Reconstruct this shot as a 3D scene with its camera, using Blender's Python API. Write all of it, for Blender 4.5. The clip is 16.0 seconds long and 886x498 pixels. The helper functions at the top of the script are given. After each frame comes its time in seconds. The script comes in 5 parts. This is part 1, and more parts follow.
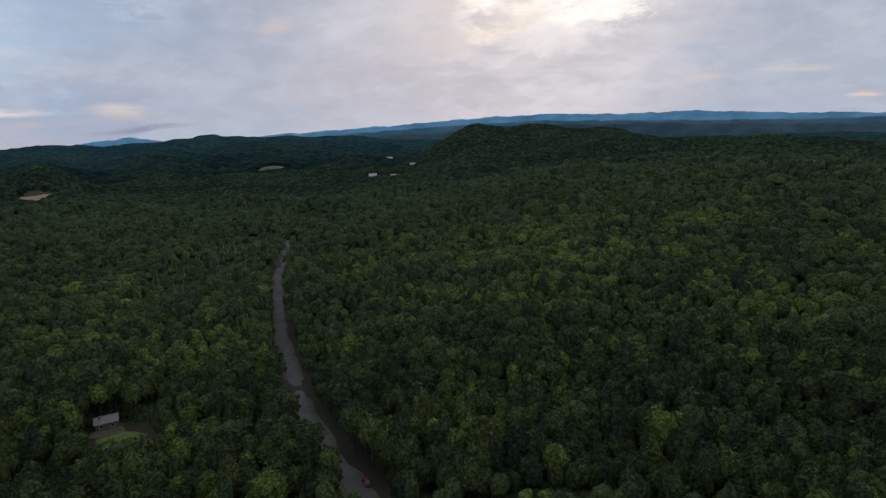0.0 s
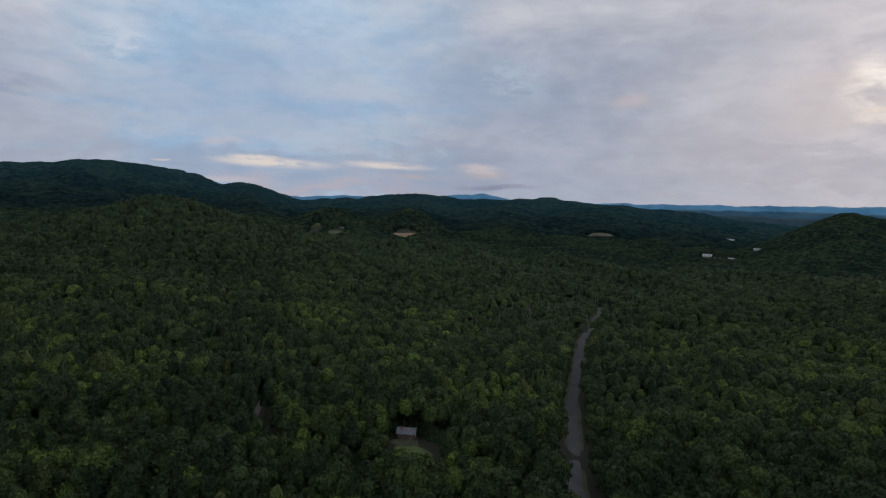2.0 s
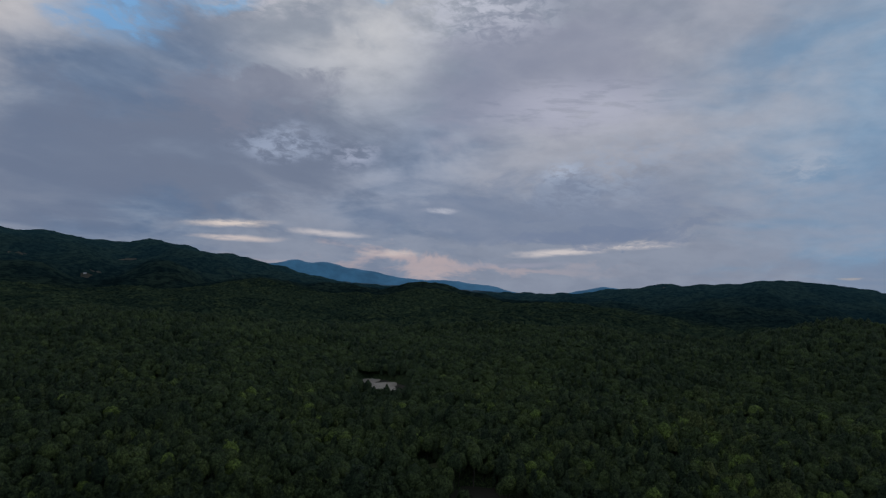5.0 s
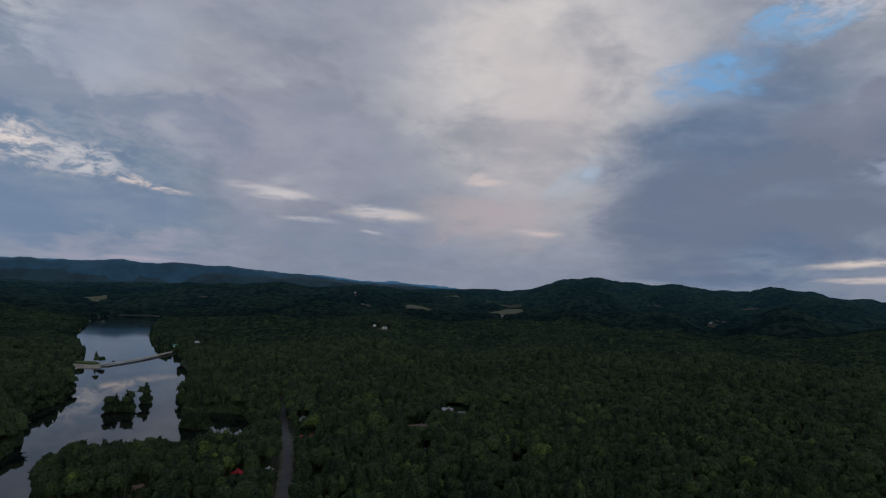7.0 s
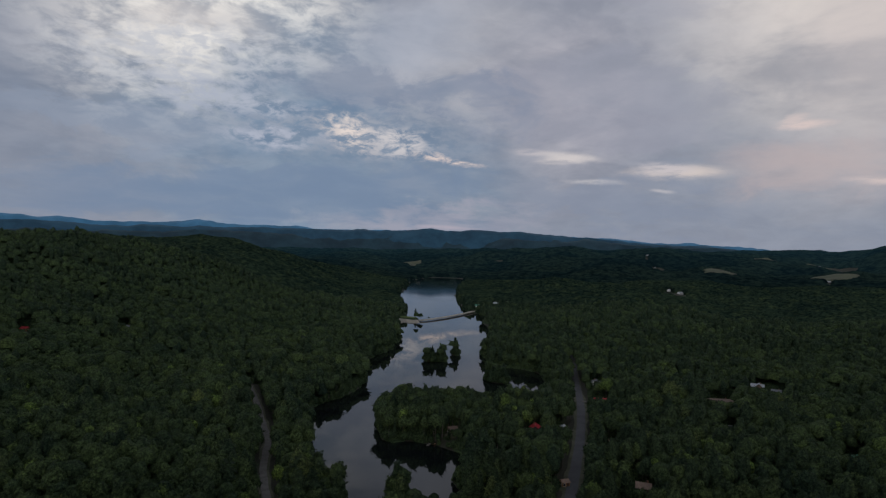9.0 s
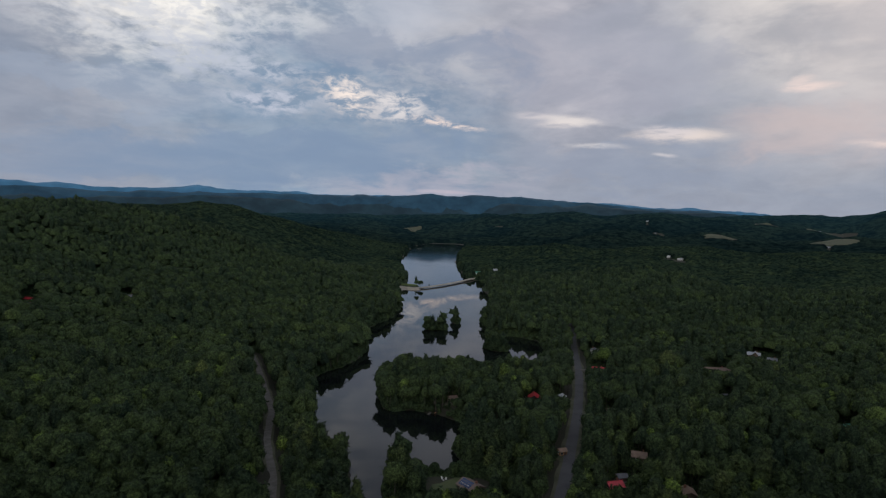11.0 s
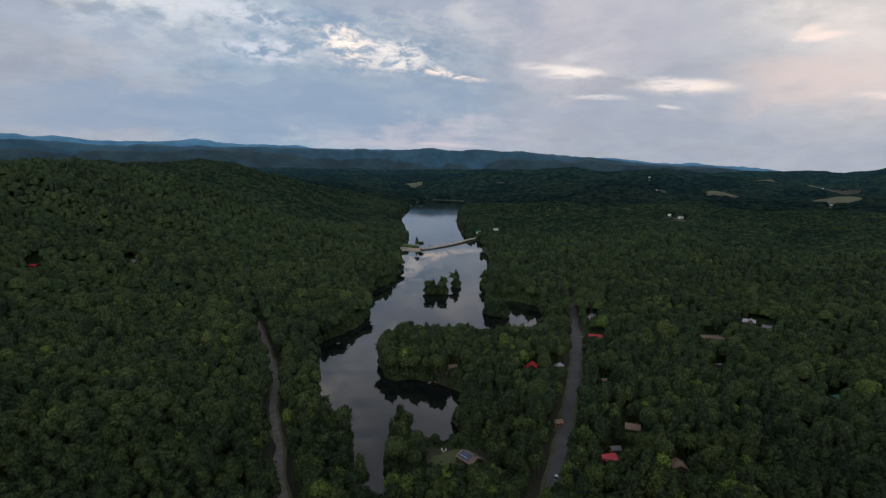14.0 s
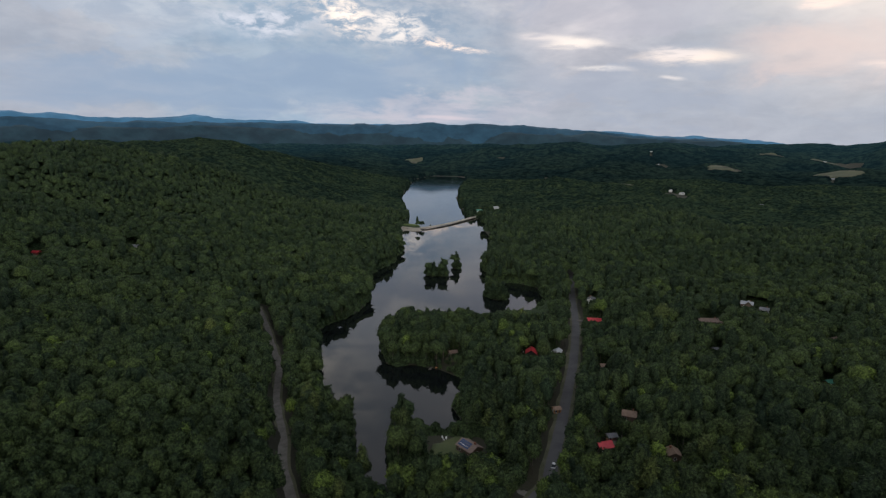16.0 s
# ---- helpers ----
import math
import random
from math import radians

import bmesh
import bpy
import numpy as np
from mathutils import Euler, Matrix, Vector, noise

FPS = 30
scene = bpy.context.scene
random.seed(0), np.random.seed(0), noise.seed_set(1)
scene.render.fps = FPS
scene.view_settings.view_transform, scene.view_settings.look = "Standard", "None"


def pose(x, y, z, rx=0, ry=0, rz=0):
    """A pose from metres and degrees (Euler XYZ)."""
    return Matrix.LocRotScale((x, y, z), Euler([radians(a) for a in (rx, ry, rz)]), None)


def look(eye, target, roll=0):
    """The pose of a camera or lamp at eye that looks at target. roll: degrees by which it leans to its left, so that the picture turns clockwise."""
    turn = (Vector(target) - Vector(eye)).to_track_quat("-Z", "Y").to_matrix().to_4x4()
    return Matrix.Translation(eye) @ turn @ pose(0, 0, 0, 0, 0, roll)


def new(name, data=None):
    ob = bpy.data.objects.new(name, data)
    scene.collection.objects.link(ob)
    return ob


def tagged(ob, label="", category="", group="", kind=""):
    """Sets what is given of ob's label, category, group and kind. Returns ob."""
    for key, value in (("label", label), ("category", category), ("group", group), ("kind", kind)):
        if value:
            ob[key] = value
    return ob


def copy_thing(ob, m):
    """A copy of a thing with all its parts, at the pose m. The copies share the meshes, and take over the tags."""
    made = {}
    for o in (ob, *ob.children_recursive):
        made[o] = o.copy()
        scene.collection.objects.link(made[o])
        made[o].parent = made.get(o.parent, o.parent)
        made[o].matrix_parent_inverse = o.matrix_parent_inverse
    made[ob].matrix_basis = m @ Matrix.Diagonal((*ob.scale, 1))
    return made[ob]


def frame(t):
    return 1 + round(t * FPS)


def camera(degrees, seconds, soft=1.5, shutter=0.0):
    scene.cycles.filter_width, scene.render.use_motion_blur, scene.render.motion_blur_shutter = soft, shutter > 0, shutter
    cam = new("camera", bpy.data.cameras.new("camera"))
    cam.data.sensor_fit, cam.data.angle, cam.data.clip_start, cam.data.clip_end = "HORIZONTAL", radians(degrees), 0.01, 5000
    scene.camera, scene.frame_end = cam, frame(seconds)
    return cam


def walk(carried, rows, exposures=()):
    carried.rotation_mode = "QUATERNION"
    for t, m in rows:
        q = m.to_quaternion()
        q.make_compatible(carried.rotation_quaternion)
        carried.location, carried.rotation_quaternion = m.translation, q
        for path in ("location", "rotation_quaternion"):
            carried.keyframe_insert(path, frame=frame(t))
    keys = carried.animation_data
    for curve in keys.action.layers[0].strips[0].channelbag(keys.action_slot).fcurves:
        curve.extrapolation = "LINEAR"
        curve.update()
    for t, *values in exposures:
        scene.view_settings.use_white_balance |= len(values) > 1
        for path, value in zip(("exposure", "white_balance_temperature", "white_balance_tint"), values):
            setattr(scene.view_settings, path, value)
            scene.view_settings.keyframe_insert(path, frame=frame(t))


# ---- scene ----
cam = camera(74.0, 16.0, 1.3)
PATH = [
    (0.0, (3.18, 2.35, 114.13), (12.52, -95.40, 95.21), -2.57),
    (0.5, (2.34, 0.88, 113.77), (25.02, -95.21, 97.86), -1.09),
    (1.0, (1.26, -0.25, 113.23), (36.96, -92.76, 100.31), 0.39),
    (1.5, (-0.55, -0.32, 113.28), (47.45, -87.43, 102.89), 1.83),
    (2.0, (-2.02, -0.11, 113.43), (57.02, -80.43, 105.45), 3.35),
    (2.5, (-1.15, -0.76, 113.04), (68.30, -72.47, 107.17), 3.81),
    (3.0, (-1.32, -1.06, 112.90), (78.56, -61.13, 109.42), 4.22),
    (3.2, (-1.67, -0.79, 112.50), (81.68, -56.02, 110.74), 3.72),
    (5.3, (-1.01, 0.81, 114.96), (94.93, 27.92, 122.72), 5.07),
    (5.5, (-1.33, 1.33, 114.15), (91.01, 38.44, 123.92), 6.04),
    (6.0, (-2.46, 1.89, 112.03), (79.17, 58.61, 122.88), 5.91),
    (6.5, (-2.09, 0.74, 112.69), (64.41, 74.81, 122.32), 5.42),
    (7.0, (0.52, 0.61, 113.96), (46.27, 89.19, 121.75), 2.42),
    (7.5, (-1.61, 1.93, 113.43), (23.49, 98.54, 119.38), 0.84),
    (8.0, (-0.01, 0.95, 112.64), (3.83, 100.81, 116.45), 2.21),
    (8.5, (1.17, 0.31, 113.49), (1.14, 100.29, 115.35), 1.33),
    (9.0, (0.46, 0.25, 114.88), (0.35, 100.25, 114.75), 1.68),
    (11.5, (0.66, 0.05, 120.87), (0.67, 99.78, 113.46), 1.56),
    (12.0, (0.69, -0.17, 122.74), (0.73, 99.45, 113.99), 1.63),
    (12.5, (0.61, -0.32, 124.52), (0.71, 99.17, 114.47), 1.82),
    (13.0, (0.39, -0.51, 126.62), (0.41, 98.83, 115.18), 1.48),
    (13.5, (0.43, -0.66, 128.89), (0.50, 98.52, 116.17), 1.60),
    (14.0, (0.51, -0.97, 131.20), (0.59, 98.05, 117.23), 1.66),
    (14.5, (0.57, -1.23, 133.50), (0.71, 97.62, 118.37), 1.70),
    (15.0, (0.65, -1.39, 135.75), (0.88, 97.27, 119.44), 2.07),
    (15.5, (0.67, -1.66, 137.87), (0.78, 96.81, 120.47), 1.68),
    (16.0, (1.17, -1.89, 139.90), (1.17, 96.42, 121.58), 1.30),
]
EXPOSURES = [(0.0, 0.68, 6750, 10), (1.0, 0.6, 6700, 10), (2.0, 0.42, 6650, 10), (3.2, 0.2, 6500, 10), (5.3, -0.2, 6200, 10), (7.0, -0.22, 6250, 10), (9.0, -0.1, 6500, 10),
             (11.5, 0.28, 6650, 9), (12.5, 0.4, 6720, 8), (14.5, 0.58, 6950, 9), (16.0, 0.66, 7000, 9)]
walk(cam, [(t, look(eye, target, roll)) for t, eye, target, roll in PATH], EXPOSURES)

# ---------------------------------------------------------------- sky and sun
SUN_AZ, SUN_EL = 186.0, 11.0  # degrees, clockwise from +y


def heading(az, el=0.0):
    a, e = radians(az), radians(el)
    return Vector((math.sin(a) * math.cos(e), math.cos(a) * math.cos(e), math.sin(e)))


class Nodes:
    """Short hand for building a node tree."""

    def __init__(self, tree):
        self.tree, self.n, self.l = tree, tree.nodes, tree.links

    def add(self, kind, **props):
        node = self.n.new(kind)
        for key, value in props.items():
            setattr(node, key, value)
        return node

    def put(self, socket, value):
        if isinstance(value, bpy.types.NodeSocket):
            self.l.new(value, socket)
        elif value is not None:
            socket.default_value = value

    def math(self, op, a, b=None, c=None, clamp=False):
        node = self.add("ShaderNodeMath", operation=op, use_clamp=clamp)
        for i, v in enumerate((a, b, c)):
            self.put(node.inputs[i], v)
        return node.outputs[0]

    def vec(self, op, a, b=None):
        node = self.add("ShaderNodeVectorMath", operation=op)
        self.put(node.inputs[0], a)
        self.put(node.inputs[1], b)
        return node.outputs["Value"] if op in ("DOT_PRODUCT", "LENGTH", "DISTANCE") else node.outputs[0]

    def noise(self, vector, scale, detail=4.0, rough=0.55, distort=0.0):
        node = self.add("ShaderNodeTexNoise")
        self.put(node.inputs["Vector"], vector)
        for name, v in (("Scale", scale), ("Detail", detail), ("Roughness", rough), ("Distortion", distort)):
            node.inputs[name].default_value = v
        return node.outputs["Fac"]

    def ramp(self, value, lo, hi, to_lo=0.0, to_hi=1.0):
        node = self.add("ShaderNodeMapRange", interpolation_type="SMOOTHSTEP")
        for i, v in enumerate((value, lo, hi, to_lo, to_hi)):
            self.put(node.inputs[i], v)
        return node.outputs[0]

    def mix(self, fac, a, b, blend="MIX"):
        node = self.add("ShaderNodeMix", data_type="RGBA", blend_type=blend)
        self.put(node.inputs[0], fac)
        self.put(node.inputs[6], a)
        self.put(node.inputs[7], b)
        return node.outputs[2]


def build_sky():
    world = bpy.data.worlds.new("sky")
    scene.world = world
    world.use_nodes = True
    g = Nodes(world.node_tree)
    g.n.clear()
    out, back = g.add("ShaderNodeOutputWorld"), g.add("ShaderNodeBackground")
    g.l.new(back.outputs[0], out.inputs[0])
    way = g.add("ShaderNodeTexCoord").outputs["Generated"]
    xyz = g.add("ShaderNodeSeparateXYZ")
    g.l.new(way, xyz.inputs[0])
    up = xyz.outputs[2]
    sky = g.add("ShaderNodeTexSky", sky_type="NISHITA", sun_disc=False)
    sky.sun_elevation, sky.sun_rotation = radians(SUN_EL), radians(SUN_AZ)
    clear = g.mix(1.0, sky.outputs[0], (0.085, 0.085, 0.085, 1), "MULTIPLY")
    # a flat cloud deck, seen in perspective
    low = g.math("ADD", g.math("MAXIMUM", up, 0.0), 0.17)
    plan = g.add("ShaderNodeCombineXYZ")
    g.put(plan.inputs[0], g.math("DIVIDE", xyz.outputs[0], low))
    g.put(plan.inputs[1], g.math("DIVIDE", xyz.outputs[1], low))
    deck = plan.outputs[0]
    flat = g.add("ShaderNodeMapping")
    flat.inputs["Scale"].default_value = (1.0, 1.0, 2.3)
    g.l.new(way, flat.inputs["Vector"])
    dome_way = flat.outputs[0]
    big = g.noise(deck, 0.65, 5.0, 0.55, 0.4)
    mid = g.math("ADD", g.math("MULTIPLY", g.noise(deck, 1.9, 5.0, 0.55, 0.5), 0.6), g.math("MULTIPLY", g.noise(dome_way, 7.0, 5.0, 0.55, 0.4), 0.4))
    fine = g.noise(dome_way, 19.0, 5.0, 0.6, 0.3)

    def spot(az, el, inner, outer):
        """A soft round region of the sky, 1 inside and 0 outside, by the angle from its middle."""
        angle = g.math("ARCCOSINE", g.math("MINIMUM", g.vec("DOT_PRODUCT", way, tuple(heading(az, el))), 1.0))
        wob = g.math("ADD", angle, g.math("MULTIPLY", g.math("SUBTRACT", mid, 0.5), radians(outer) * 1.3))
        return g.ramp(wob, radians(inner), radians(outer), 1.0, 0.0)

    shade = g.math("ADD", g.math("MULTIPLY", big, 0.65), g.math("MULTIPLY", mid, 0.35))
    dark, pale = (0.215, 0.25, 0.335, 1), (0.43, 0.428, 0.485, 1)
    cloud = g.mix(g.ramp(shade, 0.38, 0.62), dark, pale)
    cloud = g.mix(g.ramp(up, 0.05, 0.26, 0.92, 0.0), cloud, (0.27, 0.295, 0.375, 1))
    # tones of the deck that have a place of their own
    rise = g.math("ARCSINE", up)
    cloud = g.mix(spot(126, 14, 6, 24), cloud, g.mix(g.ramp(mid, 0.35, 0.65), (0.235, 0.35, 0.50, 1), (0.36, 0.43, 0.54, 1)))
    cloud = g.mix(spot(36, 22, 5, 22), cloud, g.mix(g.ramp(mid, 0.35, 0.62), (0.40, 0.39, 0.43, 1), (0.74, 0.67, 0.65, 1)))
    cloud = g.mix(spot(-22, 21, 4, 17), cloud, g.mix(g.ramp(g.math("ADD", g.math("MULTIPLY", fine, 0.5), g.math("MULTIPLY", mid, 0.5)), 0.42, 0.58), (0.33, 0.36, 0.43, 1), (0.92, 0.87, 0.84, 1)))
    cloud = g.mix(g.math("MULTIPLY", spot(-14, 6.0, 4, 20), 0.95), cloud, g.mix(g.ramp(mid, 0.35, 0.7), (0.185, 0.265, 0.39, 1), (0.28, 0.335, 0.43, 1)))
    cloud = g.mix(spot(12, 14, 4, 12), cloud, g.mix(g.ramp(mid, 0.4, 0.65), (0.30, 0.31, 0.38, 1), (0.46, 0.44, 0.50, 1)))
    cloud = g.mix(spot(55, 11, 6, 15), cloud, g.mix(g.ramp(mid, 0.4, 0.7), (0.155, 0.208, 0.315, 1), (0.25, 0.30, 0.40, 1)))
    cloud = g.mix(spot(76, 15, 6, 17), cloud, g.mix(g.ramp(mid, 0.38, 0.66), (0.18, 0.23, 0.335, 1), (0.35, 0.38, 0.475, 1)))
    cloud = g.mix(spot(73, 25, 4, 15), cloud, g.mix(g.ramp(mid, 0.38, 0.6), (0.34, 0.36, 0.42, 1), (0.60, 0.58, 0.60, 1)))
    cloud = g.mix(g.math("MULTIPLY", spot(180, 8, 6, 26), 0.7), cloud, (0.40, 0.37, 0.41, 1))
    cloud = g.mix(g.math("MULTIPLY", spot(0, 5.5, 2, 11), 0.75), cloud, g.mix(g.ramp(mid, 0.35, 0.7), (0.195, 0.262, 0.375, 1), (0.28, 0.325, 0.41, 1)))
    # the sun behind thinner cloud
    cloud = g.mix(g.math("MULTIPLY", spot(186, 13, 3, 19), g.ramp(mid, 0.34, 0.62, 0.1, 0.8)), cloud, (0.60, 0.55, 0.56, 1))
    thin = g.ramp(g.math("ADD", g.math("MULTIPLY", fine, 0.6), g.math("MULTIPLY", mid, 0.4)), 0.40, 0.64, 0.05, 0.85)
    for az, el, outer in ((179, 10.6, 3.2), (183, 11.4, 3.6), (187, 11.4, 3.6), (191, 10.8, 3.2), (186, 16.5, 4)):
        cloud = g.mix(g.math("MULTIPLY", spot(az, el, 0.4, outer), thin), cloud, (1.02, 0.94, 0.88, 1))
    gap = g.math("MULTIPLY", g.ramp(g.math("ADD", big, g.math("MULTIPLY", fine, 0.3)), 0.34, 0.50, 1.0, 0.0), g.ramp(up, 0.12, 0.4))
    colour = g.mix(g.math("MULTIPLY", gap, 0.25), cloud, clear)
    puff = g.math("ADD", g.math("MULTIPLY", fine, 0.55), g.math("MULTIPLY", mid, 0.45))
    colour = g.mix(1.0, colour, g.mix(g.ramp(puff, 0.36, 0.64), (0.93, 0.935, 0.945, 1), (1.07, 1.065, 1.055, 1)), "MULTIPLY")
    # single banks, ripples, wisps and blue rifts, each at its heading and height
    ragged = g.add("ShaderNodeTexNoise")
    g.put(ragged.inputs["Vector"], dome_way)
    for name, v in (("Scale", 7.0), ("Detail", 6.0), ("Roughness", 0.62), ("Distortion", 0.4)):
        ragged.inputs[name].default_value = v
    sway = g.vec("SUBTRACT", ragged.outputs["Color"], (0.5, 0.5, 0.5))
    frame_of = {}
    for key, flip in (("north", 1.0), ("south", -1.0)):
        spot_at = g.add("ShaderNodeCombineXYZ")
        g.put(spot_at.inputs[0], g.math("ARCTAN2", g.math("MULTIPLY", xyz.outputs[0], flip), g.math("MULTIPLY", xyz.outputs[1], flip)))
        g.put(spot_at.inputs[1], rise)
        for warp, size in (("bank", (0.26, 0.20, 0.0)), ("soft", (0.20, 0.16, 0.0)), ("curd", (0.12, 0.07, 0.0)), ("wisp", (0.10, 0.014, 0.0)), ("blue", (0.14, 0.09, 0.0))):
            frame_of[key, warp] = g.vec("ADD", spot_at.outputs[0], g.vec("MULTIPLY", sway, size))
    long_grain = g.add("ShaderNodeMapping")
    long_grain.inputs["Scale"].default_value = (1.0, 1.0, 6.0)
    g.l.new(way, long_grain.inputs["Vector"])
    grain = {"soft": g.ramp(mid, 0.30, 0.60, 0.55, 1.0), "bank": g.ramp(mid, 0.30, 0.66, 1.0, 0.72), "wisp": g.ramp(g.noise(long_grain.outputs[0], 16.0, 4.0, 0.6, 0.3), 0.34, 0.54, 0.35, 1.0),
             "curd": g.ramp(g.math("ADD", g.math("MULTIPLY", g.noise(dome_way, 40.0, 4.0, 0.62, 0.5), 0.7), g.math("MULTIPLY", fine, 0.3)), 0.40, 0.60), "blue": g.ramp(fine, 0.40, 0.58, 1.0, 0.35)}
    edge = {"soft": (0.1, 1.7), "bank": (0.65, 1.25), "wisp": (0.2, 1.3), "curd": (0.2, 1.5), "blue": (0.3, 1.3)}

    def cloud_bank(sort, az, el, half_length, half_height, lean, tone, power):
        nonlocal colour
        north = az < 112
        local = g.add("ShaderNodeMapping", vector_type="TEXTURE")
        local.inputs["Location"].default_value = (radians(az if north else az - 180), radians(el), 0)
        local.inputs["Rotation"].default_value = (0, 0, radians(lean))
        local.inputs["Scale"].default_value = (radians(half_length), radians(half_height), 1)
        # a trace of the tone so far keeps the banks in order, one after the other
        after = g.add("ShaderNodeVectorMath", operation="MULTIPLY_ADD")
        g.put(after.inputs[0], colour)
        after.inputs[1].default_value = (1e-7, 1e-7, 1e-7)
        g.put(after.inputs[2], frame_of["north" if north else "south", sort])
        g.l.new(after.outputs[0], local.inputs["Vector"])
        mask = g.math("MULTIPLY", g.ramp(g.vec("LENGTH", local.outputs[0]), *edge[sort], power, 0.0), grain[sort])
        colour = g.mix(mask, colour, (*tone, 1))

    cloud_bank("soft", 36.5, 17.4, 6.3, 4.7, 35, (0.65, 0.571, 0.57), 0.75)
    cloud_bank("soft", 34.6, 8.3, 4.5, 2.7, 12, (0.551, 0.474, 0.479), 0.5)
    cloud_bank("soft", 34.2, 22.0, 3.9, 5.3, -105, (0.713, 0.628, 0.606), 0.7)
    cloud_bank("bank", 62.4, 10.0, 14.1, 5.1, 5, (0.191, 0.216, 0.295), 0.9)
    cloud_bank("bank", 48.9, 7.3, 6.6, 5.6, -7, (0.177, 0.208, 0.295), 0.9)
    cloud_bank("bank", 63.9, 15.9, 9.5, 2.1, 4, (0.229, 0.24, 0.314), 0.85)
    cloud_bank("bank", 90.4, 19.8, 11.0, 5.2, 13, (0.309, 0.311, 0.397), 0.75)
    cloud_bank("bank", 99, 8.7, 6.4, 2.8, -0, (0.254, 0.292, 0.397), 0.6)
    cloud_bank("bank", 91.4, 6.8, 15.3, 2.8, 1, (0.206, 0.248, 0.354), 0.7)
    cloud_bank("curd", 64.4, 25.7, 8.0, 2.8, 12, (0.719, 0.663, 0.708), 0.7)
    cloud_bank("curd", 85.2, 25.6, 6.8, 3.2, 5, (0.65, 0.634, 0.716), 0.7)
    cloud_bank("wisp", 95, 17.0, 10.8, 2.8, 4, (0.511, 0.499, 0.597), 0.7)
    cloud_bank("blue", 53.1, 20.0, 4.6, 2.2, 20, (0.213, 0.404, 0.67), 1.0)
    cloud_bank("blue", 51.4, 20.6, 4.0, 1.6, 18, (0.224, 0.421, 0.695), 1.0)
    cloud_bank("blue", 57.3, 23.7, 3.0, 1.1, 9, (0.241, 0.444, 0.71), 0.9)
    cloud_bank("blue", 39.7, 11.5, 3.2, 1.1, 27, (0.443, 0.572, 0.726), 0.6)
    cloud_bank("blue", 59.9, 23.1, 3.6, 1.0, 9, (0.254, 0.45, 0.701), 0.8)
    cloud_bank("blue", 66.1, 25.0, 1.3, 1.0, -9, (0.254, 0.45, 0.701), 0.7)
    cloud_bank("blue", 75, 26.4, 1.7, 1.1, 7, (0.309, 0.499, 0.716), 0.6)
    cloud_bank("blue", 82.3, 28.0, 2.2, 1.2, -7, (0.184, 0.404, 0.701), 0.8)
    cloud_bank("blue", 90.6, 27.9, 1.3, 0.9, 3, (0.184, 0.404, 0.701), 0.8)
    cloud_bank("blue", 39.7, 12.1, 2.3, 0.9, 25, (0.461, 0.524, 0.64), 0.6)
    cloud_bank("curd", 66.7, 11.7, 4.4, 1.6, 8, (0.449, 0.499, 0.64), 0.6)
    cloud_bank("curd", 73.7, 11.3, 2.5, 1.1, 2, (0.449, 0.474, 0.597), 0.7)
    cloud_bank("curd", 94.4, 10.8, 2.2, 1.0, 11, (0.525, 0.578, 0.716), 0.8)
    cloud_bank("wisp", 63.2, 3.9, 4.0, 0.4, 5, (0.792, 0.663, 0.597), 0.95)
    cloud_bank("wisp", 64.1, 2.6, 4.1, 0.3, 2, (0.711, 0.591, 0.556), 0.85)
    cloud_bank("wisp", 72.1, 3.6, 3.5, 0.4, 0, (0.65, 0.578, 0.583), 0.9)
    cloud_bank("wisp", 83, 6.7, 1.6, 0.3, 1, (0.607, 0.591, 0.655), 0.7)
    cloud_bank("wisp", 78, 2.1, 2.8, 0.4, 4, (0.727, 0.634, 0.597), 0.8)
    cloud_bank("wisp", 94.1, 3.3, 4.7, 0.4, 6, (0.727, 0.634, 0.612), 0.9)
    cloud_bank("wisp", 100.4, 4.3, 5.3, 0.4, 4, (0.759, 0.663, 0.626), 0.95)
    cloud_bank("soft", 81.6, 0.9, 13.6, 0.7, 1, (0.65, 0.474, 0.442), 0.6)
    cloud_bank("wisp", 89.4, 1.8, 5.8, 0.3, 5, (0.359, 0.35, 0.431), 0.7)
    cloud_bank("soft", 32, 7.5, 5.0, 2.2, -5, (0.573, 0.456, 0.461), 0.5)
    cloud_bank("wisp", 21.4, 7.4, 4.4, 0.7, -0, (0.754, 0.643, 0.606), 0.85)
    cloud_bank("wisp", 11.2, 8.7, 3.1, 0.4, 1, (0.737, 0.658, 0.649), 0.8)
    cloud_bank("wisp", 7.9, 9.5, 2.3, 0.4, -2, (0.601, 0.545, 0.578), 0.6)
    cloud_bank("wisp", 31.5, 11.1, 1.9, 0.4, 0, (0.82, 0.643, 0.606), 0.7)
    cloud_bank("wisp", 36.6, 6.3, 2.4, 0.4, -1, (0.737, 0.6, 0.578), 0.7)
    cloud_bank("soft", -3.5, 19.7, 5.9, 3.0, 19, (0.48, 0.506, 0.606), 0.5)
    cloud_bank("bank", 13.8, 13.7, 11.4, 3.1, -6, (0.354, 0.355, 0.437), 0.55)
    cloud_bank("bank", 20.5, 24.9, 6.8, 4.2, -1, (0.364, 0.366, 0.449), 0.5)
    cloud_bank("bank", -18, 4.7, 21.7, 2.4, 3, (0.199, 0.264, 0.391), 0.8)
    cloud_bank("soft", -0.9, 2.8, 9.3, 0.9, 1, (0.43, 0.398, 0.482), 0.55)
    cloud_bank("bank", 16.7, 4.2, 10.0, 1.8, -2, (0.254, 0.29, 0.391), 0.6)
